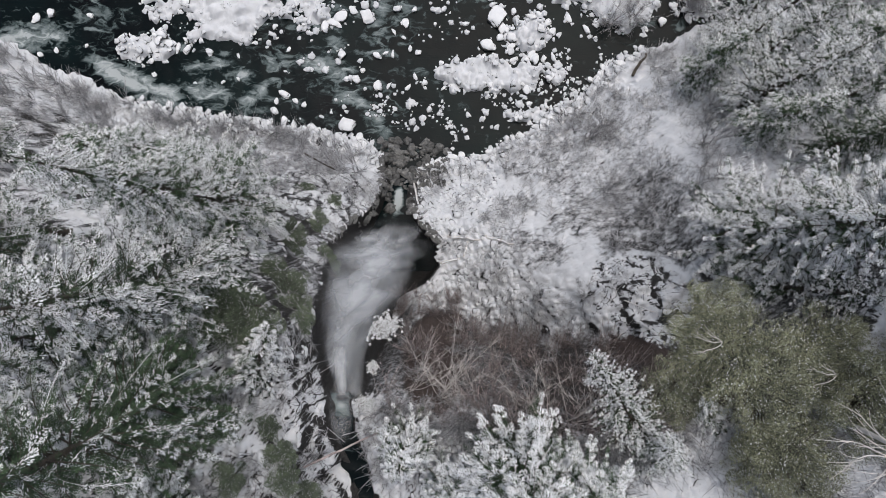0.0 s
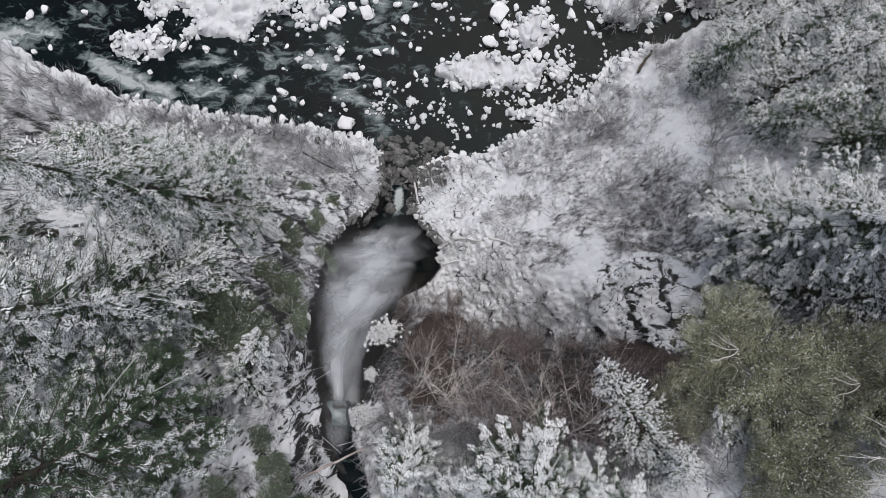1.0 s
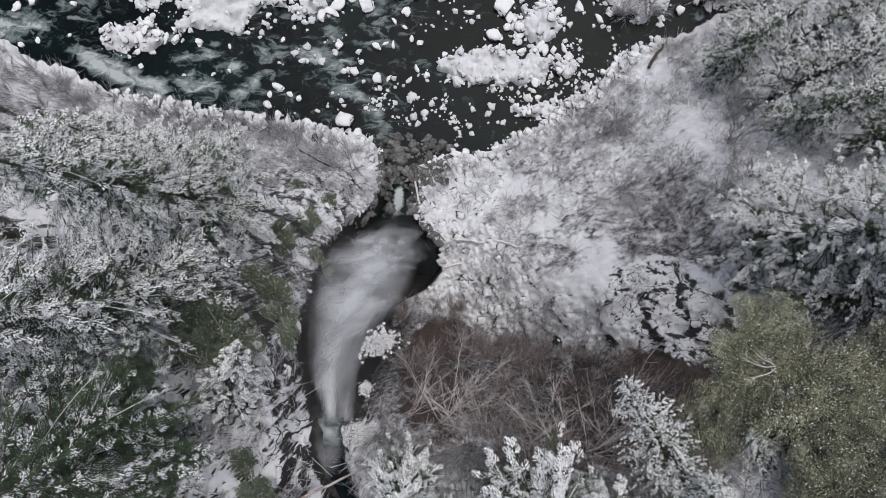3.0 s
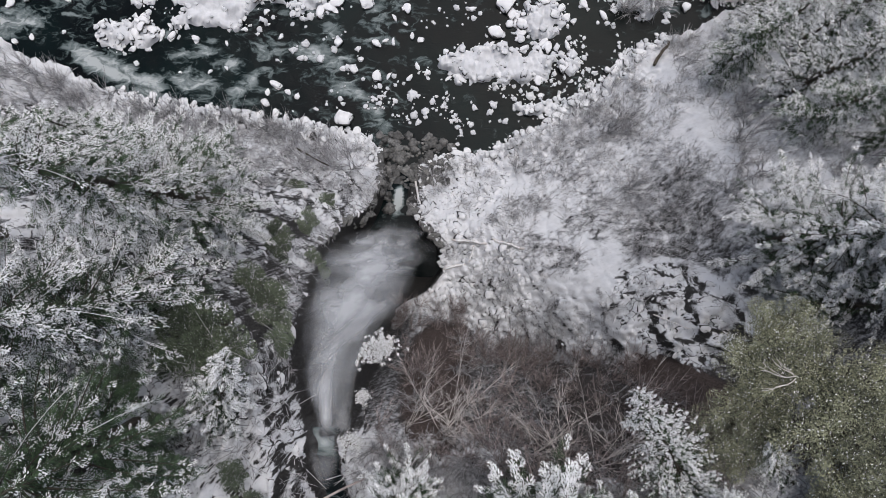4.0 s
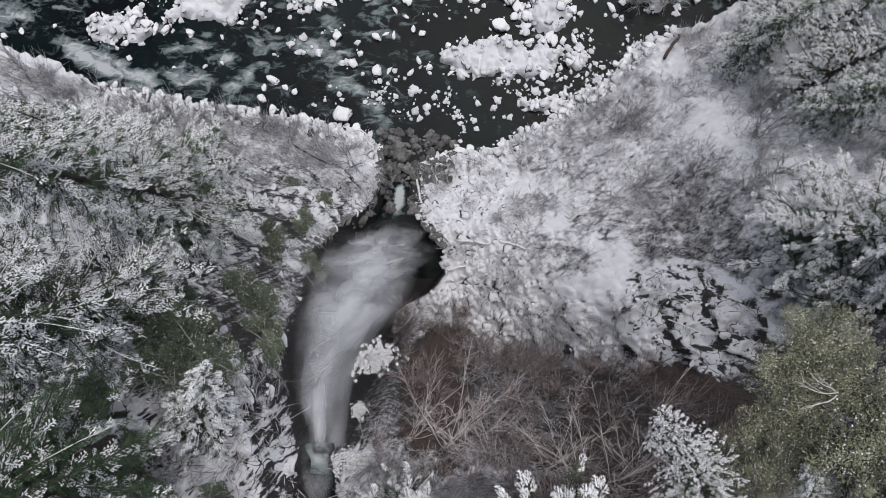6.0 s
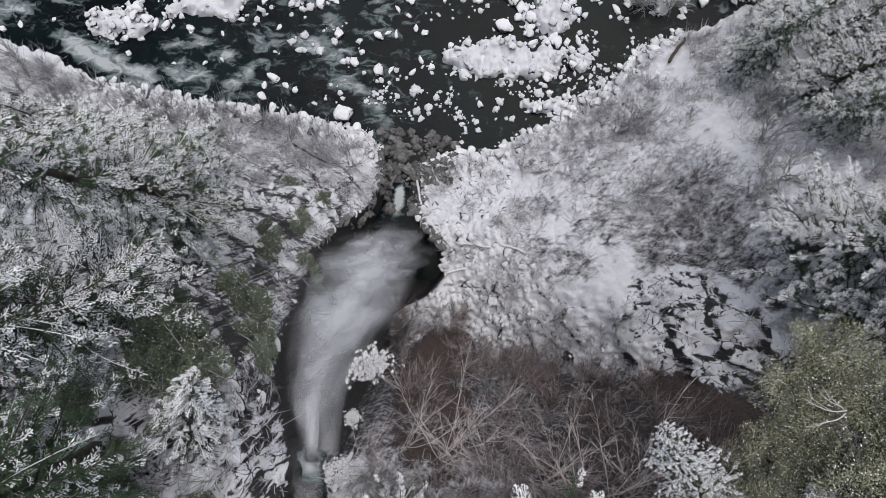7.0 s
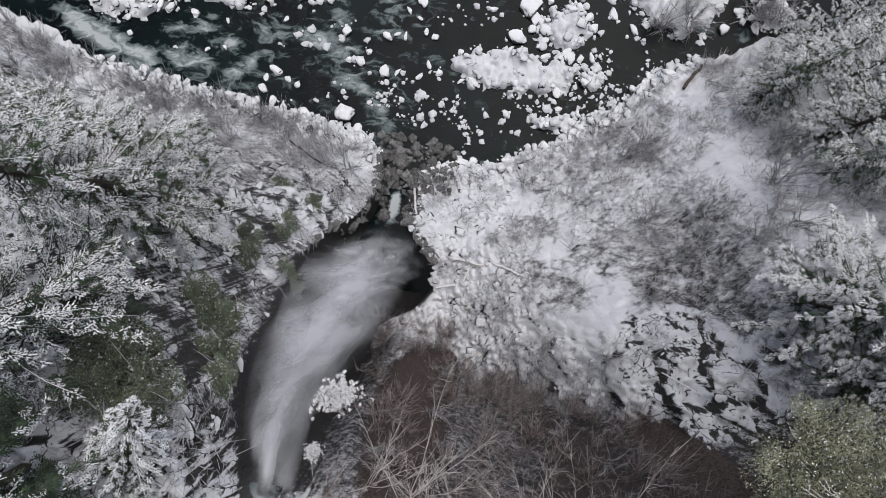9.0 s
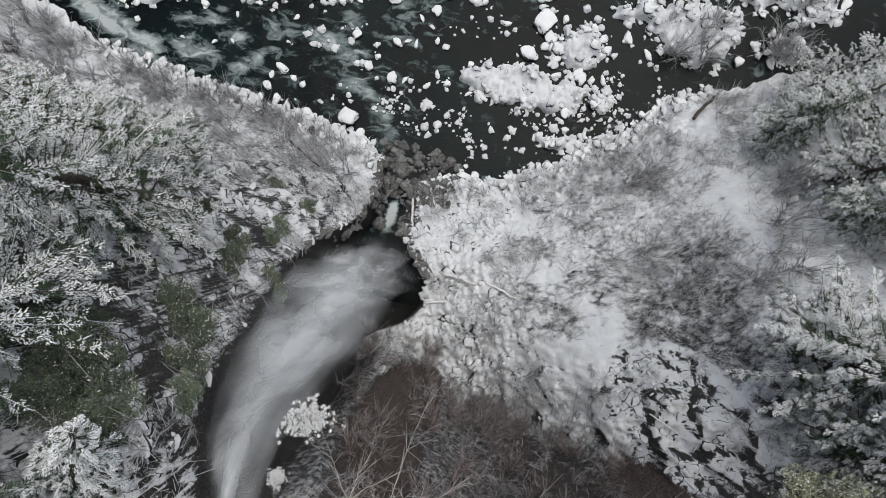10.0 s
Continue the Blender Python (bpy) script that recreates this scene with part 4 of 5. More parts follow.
def conifer_parts(seed, tall, reach, bare=0.2, snow=0.85, droop=0.25, every=0.42, length=0.52, gap=0.23, per=5, point=0.75, load=1):
    """Trunk, limbs, needles and snow load of one conifer, as meshes."""
    rng = np.random.RandomState(seed)
    k = 10
    zs = np.linspace(0, 1, k)
    bend = np.c_[np.cumsum(rng.normal(0, 0.012, k)) * tall * 0.3, np.cumsum(rng.normal(0, 0.012, k)) * tall * 0.3]
    stem = np.c_[bend, zs * tall][None]
    trunk = tubes(stem, (0.010 * tall * (1 - zs) ** 0.8 + 0.02)[None], 8)
    limbs, radii, spots, ways, sizes, share = [], [], [], [], [], []
    z = bare * tall
    while z < tall * 0.985:
        q = (z / tall - bare) / (1 - bare)
        r = reach * (1 - q) ** point * min(1.0, 0.55 + q * 3)
        for a in range(per):
            az = rng.uniform(0, 2 * np.pi)
            L = max(0.35, r * rng.uniform(0.65, 1.12))
            bare_limb, turn_on = rng.uniform(0.3, 1.2), rng.uniform(0, 6)
            rise = rng.uniform(-0.05, 0.25) + 0.5 * q
            s = np.linspace(0, 1, 6)
            out = np.array([np.cos(az), np.sin(az), 0])
            c = np.array([np.interp(z / tall, zs, bend[:, 0]), np.interp(z / tall, zs, bend[:, 1]), z + rng.uniform(-0.2, 0.2)])
            side = np.array([-out[1], out[0], 0]) * rng.uniform(-0.4, 0.4)
            path = c + L * (s[:, None] * out + (s**2)[:, None] * side) + np.c_[0 * s, 0 * s, L * (rise * s - (droop + rise * 0.5) * s**2)]
            limbs.append(path)
            radii.append(np.linspace(0.012 * L + 0.008, 0.006, 6))
            m = max(3, int(L / gap))
            for j in range(m):
                t = 0.16 + 0.84 * (j + rng.uniform(0, 0.6)) / m
                if t > 1:
                    continue
                p = np.array([np.interp(t, s, path[:, i]) for i in range(3)])
                fwd = path[min(5, int(t * 5) + 1)] - path[max(0, int(t * 5) - 1)]
                fwd = fwd / (np.linalg.norm(fwd) + 1e-9)
                lat = np.cross((0, 0, 1), fwd)
                for sign in (-1, 1):
                    w = fwd * rng.uniform(0.4, 0.9) + lat * sign * rng.uniform(0.4, 0.9) + np.array([0, 0, rng.uniform(-0.4, 0.1)]) + rng.normal(0, 0.22, 3)
                    spots.append(p)
                    ways.append(w)
                    share.append(bare_limb * (0.35 + 0.85 * t) * (1.35 if math.sin(t * L * 2.6 + turn_on) > -0.3 else 0.25))
                    sizes.append(length * rng.uniform(0.7, 1.25) * (1.25 - 0.55 * t) * (0.55 + 0.45 * min(1, L / 2.5)) * (1 - 0.4 * z / tall))
            spots.append(path[-1])
            ways.append(path[-1] - path[-2])
            share.append(bare_limb * 1.2)
            sizes.append(length * 0.8)
        z += every * (1.15 - 0.6 * q) * rng.uniform(0.8, 1.2)
    spots, ways, sizes = np.array(spots), np.array(ways), np.array(sizes)
    fr = frames_along(ways)
    tilt = rng.normal(0, 0.25, (len(fr), 1, 1))
    fr = np.stack([fr[:, :, 0], fr[:, :, 1] + fr[:, :, 2] * tilt[:, :, 0], fr[:, :, 2] - fr[:, :, 1] * tilt[:, :, 0]], axis=2) * sizes[:, None, None]
    mats = np.concatenate([fr, spots[:, :, None]], axis=2)
    has = rng.rand(len(mats)) < snow * 1.05 * np.array(share)
    which = rng.randint(0, 3, len(mats))
    gv, gf, sv, sf = np.zeros((0, 3)), np.zeros((0, 3), int), np.zeros((0, 3)), np.zeros((0, 3), int)
    for k in range(3):
        v, f = repeated(SPRAYS[k][0], mats[which == k])
        gv, gf = np.r_[gv, v], np.r_[gf, f + len(gv)]
        for more in range(load):
            m2 = mats[(which == (k + more) % 3) & has].copy()
            m2[:, 2, 3] += 0.03 * more
            v, f = repeated(SPRAYS[k][1], m2)
            sv, sf = np.r_[sv, v], np.r_[sf, f + len(sv)]
    lv, lf = tubes(np.array(limbs), np.array(radii), 3)
    crest = np.array(limbs)[rng.rand(len(limbs)) < snow * 0.3]
    cv3, cf3 = tubes(crest + np.array([0, 0, 0.035]), np.broadcast_to(np.array([0.004, 0.006, 0.011, 0.016, 0.018, 0.012]), crest.shape[:2]), 3)
    sv, sf = np.r_[sv, cv3], np.r_[sf, np.r_[cf3[:, [0, 1, 2]], cf3[:, [0, 2, 3]]] + len(sv)]
    return (mesh_from("trunk", *trunk, [M_BARK]), mesh_from("limbs", lv, lf, [M_BARK]), mesh_from("needles", gv, gf, [M_NEEDLE], False), mesh_from("snow_load", sv, sf, [M_LOAD], False))


CONIFERS = {}


def conifer(kind, x, y, z=None, scale=1.0, turn=0.0, lean=(0.0, 0.0), label="tall snow-laden conifer rooted on the gorge side", group="snowy conifers"):
    if kind not in CONIFERS:
        CONIFERS[kind] = conifer_parts(**KINDS[kind])
    top = thing("conifer", label, "tree", group=group)
    z = height(x, y) - 0.4 if z is None else z
    top.matrix_basis = pose(x, y, z, lean[0], lean[1], 0) @ pose(0, 0, 0, 0, 0, turn) @ Matrix.Diagonal((scale, scale, scale, 1))
    for nm, me in zip(("trunk", "limb_set", "crown", "snow_load"), CONIFERS[kind]):
        piece(nm, me, top, "clumps of snow lying on the needles" if nm == "snow_load" else "")
    return top


KINDS = {
    "giant": dict(seed=1, tall=34, reach=6.2, bare=0.16, snow=1.1, every=0.70, per=5),
    "tall": dict(seed=2, tall=24, reach=5.2, bare=0.10, snow=0.9, every=0.58, per=5),
    "middle": dict(seed=3, tall=15, reach=4.0, bare=0.15, snow=1.0, every=0.45, per=5, load=2),
    "young": dict(seed=4, tall=5.6, reach=1.6, bare=0.08, snow=1.0, every=0.22, per=6, length=0.33, gap=0.14, load=2),
    "green": dict(seed=5, tall=22, reach=6.0, bare=0.15, snow=0.36, every=0.52, per=5, droop=0.35, length=0.5, gap=0.2),
    "far": dict(seed=8, tall=24, reach=5.2, bare=0.2, snow=0.8, every=0.7, per=5, length=0.8, gap=0.42),
    "column": dict(seed=9, tall=24, reach=5.8, bare=0.1, snow=1.0, every=0.5, per=6, length=0.5, gap=0.27, droop=0.12, point=0.42, load=2),
    "dense": dict(seed=6, tall=22, reach=6.0, bare=0.08, snow=0.95, every=0.58, per=5, length=0.42, gap=0.24, droop=0.1, load=2),
}


def twig_shrub(seed, stems, tall, spread, thick, twigs, material, curl=0.25, lean=(0.0, 0.0)):
    """A bare shrub: many stems that fan out of one root, with side twigs."""
    rng = np.random.RandomState(seed)
    s = np.linspace(0, 1, 6)
    main, mr = [], []
    for _ in range(stems):
        az, out, h = rng.uniform(0, 2 * np.pi), spread * rng.uniform(0.15, 1) ** 0.7, tall * rng.uniform(0.6, 1.1)
        bend = rng.normal(0, curl, 2)
        p = np.c_[out * np.cos(az) * s**1.2 + bend[0] * s**2 * tall * 0.4 + lean[0] * s**1.3, out * np.sin(az) * s**1.2 + bend[1] * s**2 * tall * 0.4 + lean[1] * s**1.3, h * (s - 0.2 * s**2)]
        p[:, :2] += rng.normal(0, 0.12, 2)
        main.append(p + np.r_[np.zeros((1, 3)), rng.normal(0, 0.02 * tall, (5, 3))])
        mr.append(thick * np.linspace(1, 0.3, 6))
    sub, sr = [], []
    for p in main:
        for _ in range(twigs):
            t = rng.uniform(0.25, 0.95)
            a = np.array([np.interp(t, s, p[:, i]) for i in range(3)])
            w = (p[-1] - p[0]) / np.linalg.norm(p[-1] - p[0]) + rng.normal(0, 0.36, 3)
            L = tall * rng.uniform(0.14, 0.36)
            q = np.linspace(0, 1, 2)[:, None]
            sub.append(a + w * L * q + np.array([0, 0, 0.15]) * L * q**2 + np.r_[np.zeros((1, 3)), rng.normal(0, 0.06 * L, (1, 3))])
            sr.append(thick * np.linspace(0.55, 0.2, 2))
    v, f = tubes(np.array(main), np.array(mr), 3)
    v2, f2 = tubes(np.array(sub), np.array(sr), 3)
    return mesh_from("branchwork", np.r_[v, v2], np.r_[f, f2 + len(v)], [material])


def leaf_cloud(seed, reach, deep, leaves, size, materials, white=0.1, clumps=22, puff=(0.14, 0.24), fill=0.75, lobes=0):
    """An uneven crown of many small folded leaves, gathered in clumps, some with snow on them."""
    rng = np.random.RandomState(seed)
    c = rng.normal(size=(clumps, 3))
    c /= np.linalg.norm(c, axis=1, keepdims=True)
    c *= rng.uniform(0.35, 0.85, (clumps, 1))
    if lobes:
        c = (c[:lobes] * 0.85)[rng.randint(0, lobes, clumps)] + rng.normal(0, 0.17, (clumps, 3))
    c[:, 2] = np.abs(c[:, 2]) - 0.15
    pick = rng.randint(0, clumps, leaves)
    q = rng.normal(size=(leaves, 3))
    q /= np.linalg.norm(q, axis=1, keepdims=True)
    q *= rng.uniform(fill, 1.05, (leaves, 1)) * (puff[0] + puff[1] * rng.rand(clumps))[pick][:, None]
    p = (c[pick] + q) * np.array([reach, reach, deep])
    tmpl = (np.array([[0, 0, 0], [0.5, 0.28, -0.05], [1, 0, -0.12], [0.5, -0.28, -0.05]], float), np.array([[0, 1, 2], [0, 2, 3]]))
    w = rng.normal(size=(leaves, 3)) * np.array([1, 1, 0.35])
    fr = frames_along(w, np.array([0, 0, 1])) * (size * rng.uniform(0.6, 1.35, (leaves, 1, 1)))
    v, f = repeated(tmpl, np.concatenate([fr, p[:, :, None]], axis=2))
    slot = np.repeat((rng.rand(leaves) < white) & (q[:, 2] > -0.1), 2).astype(np.int32)
    bone = np.array([np.linspace((0, 0, -deep * 0.9), k * np.array([reach, reach, deep]) * 0.9, 5) + np.r_[np.zeros((1, 3)), rng.normal(0, 0.04 * reach, (4, 3))] for k in c])
    return mesh_from("leaves", v, f, materials, False, slot), mesh_from("bough_frame", *tubes(bone, np.broadcast_to(np.linspace(0.02 * reach, 0.006 * reach, 5), bone.shape[:2]), 4), [M_BARK])


FROSTED = [twig_shrub(300 + k, 12 + 3 * k, 2.0, 1.15 + 0.12 * k, 0.021, 8, M_TWIG) for k in range(4)]
BROWN = [twig_shrub(320 + k, 18, 2.2, 1.8, 0.021, 9, M_TWIG_BROWN, 0.3, (0.0, 1.8)) for k in range(3)]
PALE = [twig_shrub(330 + k, 7, 2.8, 3.4, 0.018, 18, M_TWIG_PALE, 0.9, (0.2, 3.4)) for k in range(2)]
LEAFY = [leaf_cloud(340 + k, 3.8, 2.2, 34000, 0.085, [M_LEAF, M_LOAD], 0.05, 150, (0.10, 0.14)) for k in range(2)]
DULL = [leaf_cloud(350 + k, 1.5, 1.0, 9000, 0.065, [M_LEAF_GREY, M_LOAD], 0.035, 30, (0.12, 0.18)) for k in range(2)]
WHITE = [leaf_cloud(360 + k, 1.8, 1.3, 12000, 0.07, [M_LEAF_GREY, M_LOAD], 0.8, 300, (0.035, 0.06), 0.1, 11) for k in range(2)]


def bush(parts, x, y, z=None, scale=1.0, turn=0.0, name="shrub", label="bare frosted shrub rising from the snow", group="frosted shrubs", lift=0.0):
    top = thing(name, label, "shrub", group=group)
    z = (height(x, y) if z is None else z) + lift
    top.matrix_basis = pose(x, y, z, 0, 0, turn) @ Matrix.Diagonal((scale, scale, scale, 1))
    for nm, me in parts:
        piece(nm, me, top)
    return top


def bare_limbs(origin, headings, reach, girth, twigs, seed, rise=0.1):
    """Curved leafless limbs with side branches, out of one point."""
    rng = np.random.RandomState(seed)
    s = np.linspace(0, 1, 8)
    limbs, radii = [], []
    for n, heading in enumerate(headings):
        az, far = radians(heading), reach * rng.uniform(0.7, 1.1)
        limb = np.array(origin) + far * s[:, None] * np.array([math.cos(az), math.sin(az), rise]) + np.c_[0.08 * far * np.sin(s * 4 + n), 0.08 * far * np.cos(s * 5 + n), 0.03 * far * np.sin(s * 6)]
        limbs.append(limb)
        radii.append(np.linspace(girth, girth * 0.3, 8))
        for m in range(twigs):
            k = rng.randint(2, 7)
            w = np.array([math.cos(az), math.sin(az), 0]) + rng.normal(0, 0.6, 3) * np.array([1, 1, 0.4])
            limbs.append(limb[k] + far * rng.uniform(0.14, 0.36) * (s[:, None] * w + np.c_[0.2 * np.sin(s * 3 + m), 0.25 * s**2, 0.1 * s]))
            radii.append(np.linspace(girth * 0.5, girth * 0.2, 8))
    return mesh_from("limb_set", *tubes(np.array(limbs), np.array(radii), 4), [M_TWIG_PALE])


def broadleaf(x, y, crown_z, scale, turn, k, dead=False):
    """An evergreen broadleaf tree: trunk from the ground to a wide crown."""
    off = (3.0, -3.4)
    g = height(x + off[0], y + off[1]) - 0.3
    top = thing("broadleaf_tree", "olive-green broadleaf evergreen with snow-flecked leaves", "tree", pose(x + off[0], y + off[1], g), "broadleaf evergreens")
    s = np.linspace(0, 1, 8)
    h = crown_z - g
    stem = np.c_[-off[0] * s**1.5 + 0.2 * np.sin(s * 4), -off[1] * s**1.5 + 0.2 * np.sin(s * 3), s * h][None]
    piece("trunk", mesh_from("trunk", *tubes(stem, np.linspace(0.22, 0.1, 8)[None], 8), [M_BARK]), top)
    for nm, me in (("crown", LEAFY[k % 2][0]), ("bough_frame", LEAFY[k % 2][1])):
        ob = piece(nm, me, top)
        ob.matrix_basis = pose(-off[0], -off[1], h, 0, 0, turn) @ Matrix.Diagonal((scale, scale, scale, 1))
    if dead:
        piece("dead_limbs", bare_limbs((-off[0] - 0.6, -off[1] - 0.6, h + 2.0), (140, 165, 215), 1.5, 0.03, 3, 40 + k, 0.06), top, "pale twisted dead limbs above the leaves")


def log(path, radius, material, label, name="fallen_log", snow=True):
    """A fallen trunk with broken ends and, where it lies low, a line of snow on it."""
    p = np.array(path, float)
    k = np.linspace(0, 1, 9)
    q = np.stack([np.interp(k, np.linspace(0, 1, len(p)), p[:, i]) for i in range(3)], axis=1)
    q = q + np.random.RandomState(int(radius * 1e4)).normal(0, radius * 0.25, q.shape)
    rad = radius * np.linspace(1.0, 0.65, 9)
    rad[0] *= 0.8
    top = thing(name, label, "log", pose(*q[0]), "fallen logs")
    q = q - q[0]
    piece("trunk", mesh_from("trunk", *tubes(q[None], rad[None], 8), [material]), top)
    if snow:
        piece("snow_line", mesh_from("snow_line", *tubes((q + np.array([0, 0, radius * 0.62]))[None, 1:-1], rad[None, 1:-1] * 0.62, 6), [M_SNOW]), top, "line of snow along the log")
    return top
# west side of the gorge
conifer("giant", -17.5, 4.0, scale=1.0, turn=20)
conifer("tall", -16.8, -1.8, scale=1.0, turn=110)
conifer("green", -16.0, -8.4, scale=1.0, turn=45, label="green conifer with patchy snow on its hanging boughs")
conifer("tall", -22.5, -4.5, scale=0.95, turn=200)
conifer("tall", -24, 7.5, scale=1.05, turn=300)
conifer("giant", -27, 1.0, scale=0.9, turn=80)
conifer("green", -25, -13, scale=0.95, turn=130, label="green conifer with patchy snow on its hanging boughs")
conifer("far", -31, 9.0, scale=0.9, turn=10)
conifer("middle", -16.5, -15, scale=0.8, turn=70)
conifer("young", -12.6, -9.0, scale=1.25, turn=30, lean=(-38, 26), label="small white snow-covered conifer leaning over the fall")
# plateau above the fall
conifer("middle", 4.6, -13.4, scale=1.2, turn=60)
conifer("dense", 13.4, -12.6, scale=0.48, turn=140, lean=(-42, -40), label="snow-white conifer leaning out over the cliff")
conifer("dense", 14.4, -13.6, scale=0.36, turn=40, lean=(-20, -15), label="low snow-white conifer on the cliff edge")
conifer("middle", 8.6, -14.4, scale=0.9, turn=220)
conifer("young", -2.4, -12.6, scale=1.5, turn=0, label="small conifer with fern-like snowy boughs")
conifer("young", 17.6, -11.6, scale=0.75, turn=70, lean=(-35, -30), label="small conifer with fern-like snowy boughs")
conifer("young", 0.2, -15.0, scale=1.2, turn=40, label="small conifer with fern-like snowy boughs")
# east side
conifer("column", 25.8, 1.2, scale=1.05, turn=15)
conifer("column", 30.0, -1.8, scale=1.15, turn=100)
conifer("dense", 26.0, -2.8, 36.0, scale=0.82, turn=75, label="broad snow-laden conifer above the olive-green trees")
conifer("dense", 36, 17, scale=1.0, turn=30)
conifer("dense", 35, 24.5, scale=0.9, turn=120)
conifer("far", 43, 21, scale=1.0, turn=220)
conifer("far", 41, 11, scale=0.9, turn=320)
conifer("green", 36, 9.5, scale=0.7, turn=70, label="grey-green conifer with patchy snow on the slope")
conifer("far", 50, 30, scale=1.0, turn=50)
conifer("far", 32, 22, scale=0.75, turn=150)
conifer("far", 33, 12.5, scale=0.75, turn=260)
conifer("tall", 42, 16, scale=0.9, turn=200)
conifer("far", -44, 10, scale=0.9, turn=75)

# evergreen broadleaf trees on the east shoulder
for n, (tx, ty, tz, ts) in enumerate([(16.9, -4.9, 51.5, 0.9), (19.5, -8.0, 53, 1.1), (15.2, -8.6, 51, 0.8), (23.0, -6.6, 52.4, 1.0), (20.5, -12.8, 53, 1.05), (25.5, -9.0, 54, 1.05), (28.6, -8.0, 53.0, 1.0), (30.0, -11.5, 54, 1.0)]):
    broadleaf(tx, ty, tz, ts, n * 73, n, n in (0, 3))
# brown thicket hanging over the rim
random.seed(11)
for n in range(160):
    bx = -4.0 + n * 0.124 + random.uniform(-0.6, 0.6)
    by = float(np.interp(bx, RIM_X, RIM_Y)) - random.uniform(-2.4 if bx < 4 else -1.6, 1.6)
    if n % 5 in (1, 3, 4) and (bx < -1 or by < float(np.interp(bx, RIM_X, RIM_Y)) + 0.6):
        bush([("branchwork", FROSTED[n % 4])], bx, by, None, random.uniform(0.6, 1.1), random.uniform(0, 360), lift=0.2, name="cliff_shrub", label="frosted leafless shrub clinging to the cliff face", group="cliff shrubs")
        continue
    bush([("branchwork", BROWN[n % 3])], name="brown_shrub", x=bx, y=by, z=None, scale=random.uniform(0.4, 0.95), turn=random.uniform(-35, 35), label="reddish-brown leafless shrub leaning out over the cliff", group="brown shrubs")
for n, (bx, by, bs) in enumerate([(-2.2, -10.4, 1.0), (-0.2, -10.8, 1.3), (2.2, -11.2, 0.9), (5.6, -12.2, 1.0), (7.4, -12.5, 1.2), (9.0, -12.4, 1.2), (10.6, -12.4, 0.9), (-4.6, -11.2, 0.6), (0.6, -10.9, 0.8)]):
    bush([("branchwork", PALE[n % 2])], bx, by, name="pale_shrub", z=44.6 + 0.6 * (n % 3), scale=bs, turn=n * 37 % 80 - 40, label="pale bare shrub leaning out over the cliff", group="pale shrubs")
for n in range(70):
    bx = 2.0 + n * 0.2 + random.uniform(-0.4, 0.4)
    by = float(np.interp(bx, RIM_X, RIM_Y)) + random.uniform(-0.4, 1.8)
    bush([("branchwork", BROWN[n % 3])], bx, by, None, random.uniform(0.6, 1.1), random.uniform(-40, 40), name="cliff_shrub", label="bare brown-grey shrub clinging to the cliff face", group="cliff shrubs")
for n in range(130):
    bx = 1.0 + n * 0.115 + random.uniform(-0.5, 0.5)
    by = float(np.interp(bx, RIM_X, RIM_Y)) + random.uniform(-1.6, 2.6)
    bush([("branchwork", FROSTED[n % 4])], bx, by, None, random.uniform(0.7, 1.3), random.uniform(0, 360), lift=-0.1, name="cliff_shrub", label="frosted leafless shrub clinging to the cliff face", group="cliff shrubs")
for n in range(46):
    bx, by = (random.uniform(-2.4, 2.8), random.uniform(-9.6, -6.6)) if n < 28 else (random.uniform(-6.4, -2.8), random.uniform(-9.4, -5.6))
    bush([("branchwork", (BROWN[n % 3] if n % 3 else FROSTED[n % 4]))], bx, by, None, random.uniform(0.5, 0.95), random.uniform(-60, 60), lift=-0.1, name="cliff_shrub", label="bare brown-grey shrub clinging to the cliff face", group="cliff shrubs")
# snow-white bushes at the lip
bush([("leaves", WHITE[0][0]), ("bough_frame", WHITE[0][1])], -4.4, -5.6, 44.6, 0.95, 20, name="snowy_bush", label="white snow-covered bush overhanging the pool", group="white bushes")
bush([("leaves", WHITE[1][0]), ("bough_frame", WHITE[1][1])], -5.2, -8.6, 45.4, 0.4, 70, name="snowy_bush", label="white snow-covered bush overhanging the pool", group="white bushes")
bush([("leaves", WHITE[1][0]), ("bough_frame", WHITE[1][1])], -5.6, -10.8, 47.0, 0.6, 10, name="snowy_bush", label="white snow-covered bush beside the lip", group="white bushes")
# dull green bushes on the west shoulder
for n, (bx, by, bs) in enumerate([(-13.2, -2.4, 1.3), (-13.0, -8.4, 0.7), (-15.5, -9.5, 1.0), (-11.2, -11.2, 0.6), (-10.4, -13.0, 0.8), (-14.0, -11.2, 0.8), (-16.5, -13.5, 0.9), (-11.6, -0.6, 0.8), (-10.9, -1.8, 0.6), (-10.2, -5.0, 0.8), (-13.9, 2.4, 0.7), (-13.2, 5.8, 0.7), (-16.4, 7.0, 0.8), (-11.9, -3.4, 1.2), (-12.8, -4.6, 1.5), (-11.0, -4.4, 1.1), (-14.6, -3.4, 1.2), (-12.4, -6.2, 1.0), (-14.2, -5.4, 1.2), (-15.0, 1.6, 1.0), (-14.2, 0.2, 1.0), (-13.6, 3.4, 0.8), (-17, -6.5, 0.8), (-15.6, -12, 0.9), (-13, -14, 0.8), (-10, -14.5, 0.8), (-9.0, -16, 0.7)]):
    bush([("leaves", DULL[n % 2][0]), ("bough_frame", DULL[n % 2][1])], bx, by, None, bs * 1.15, n * 51, name="leafy_bush", label="dull green leafy bush dusted with snow", group="green bushes", lift=0.5)
# frosted shrubs over the banks and benches, and the fine brush between them
random.seed(21)


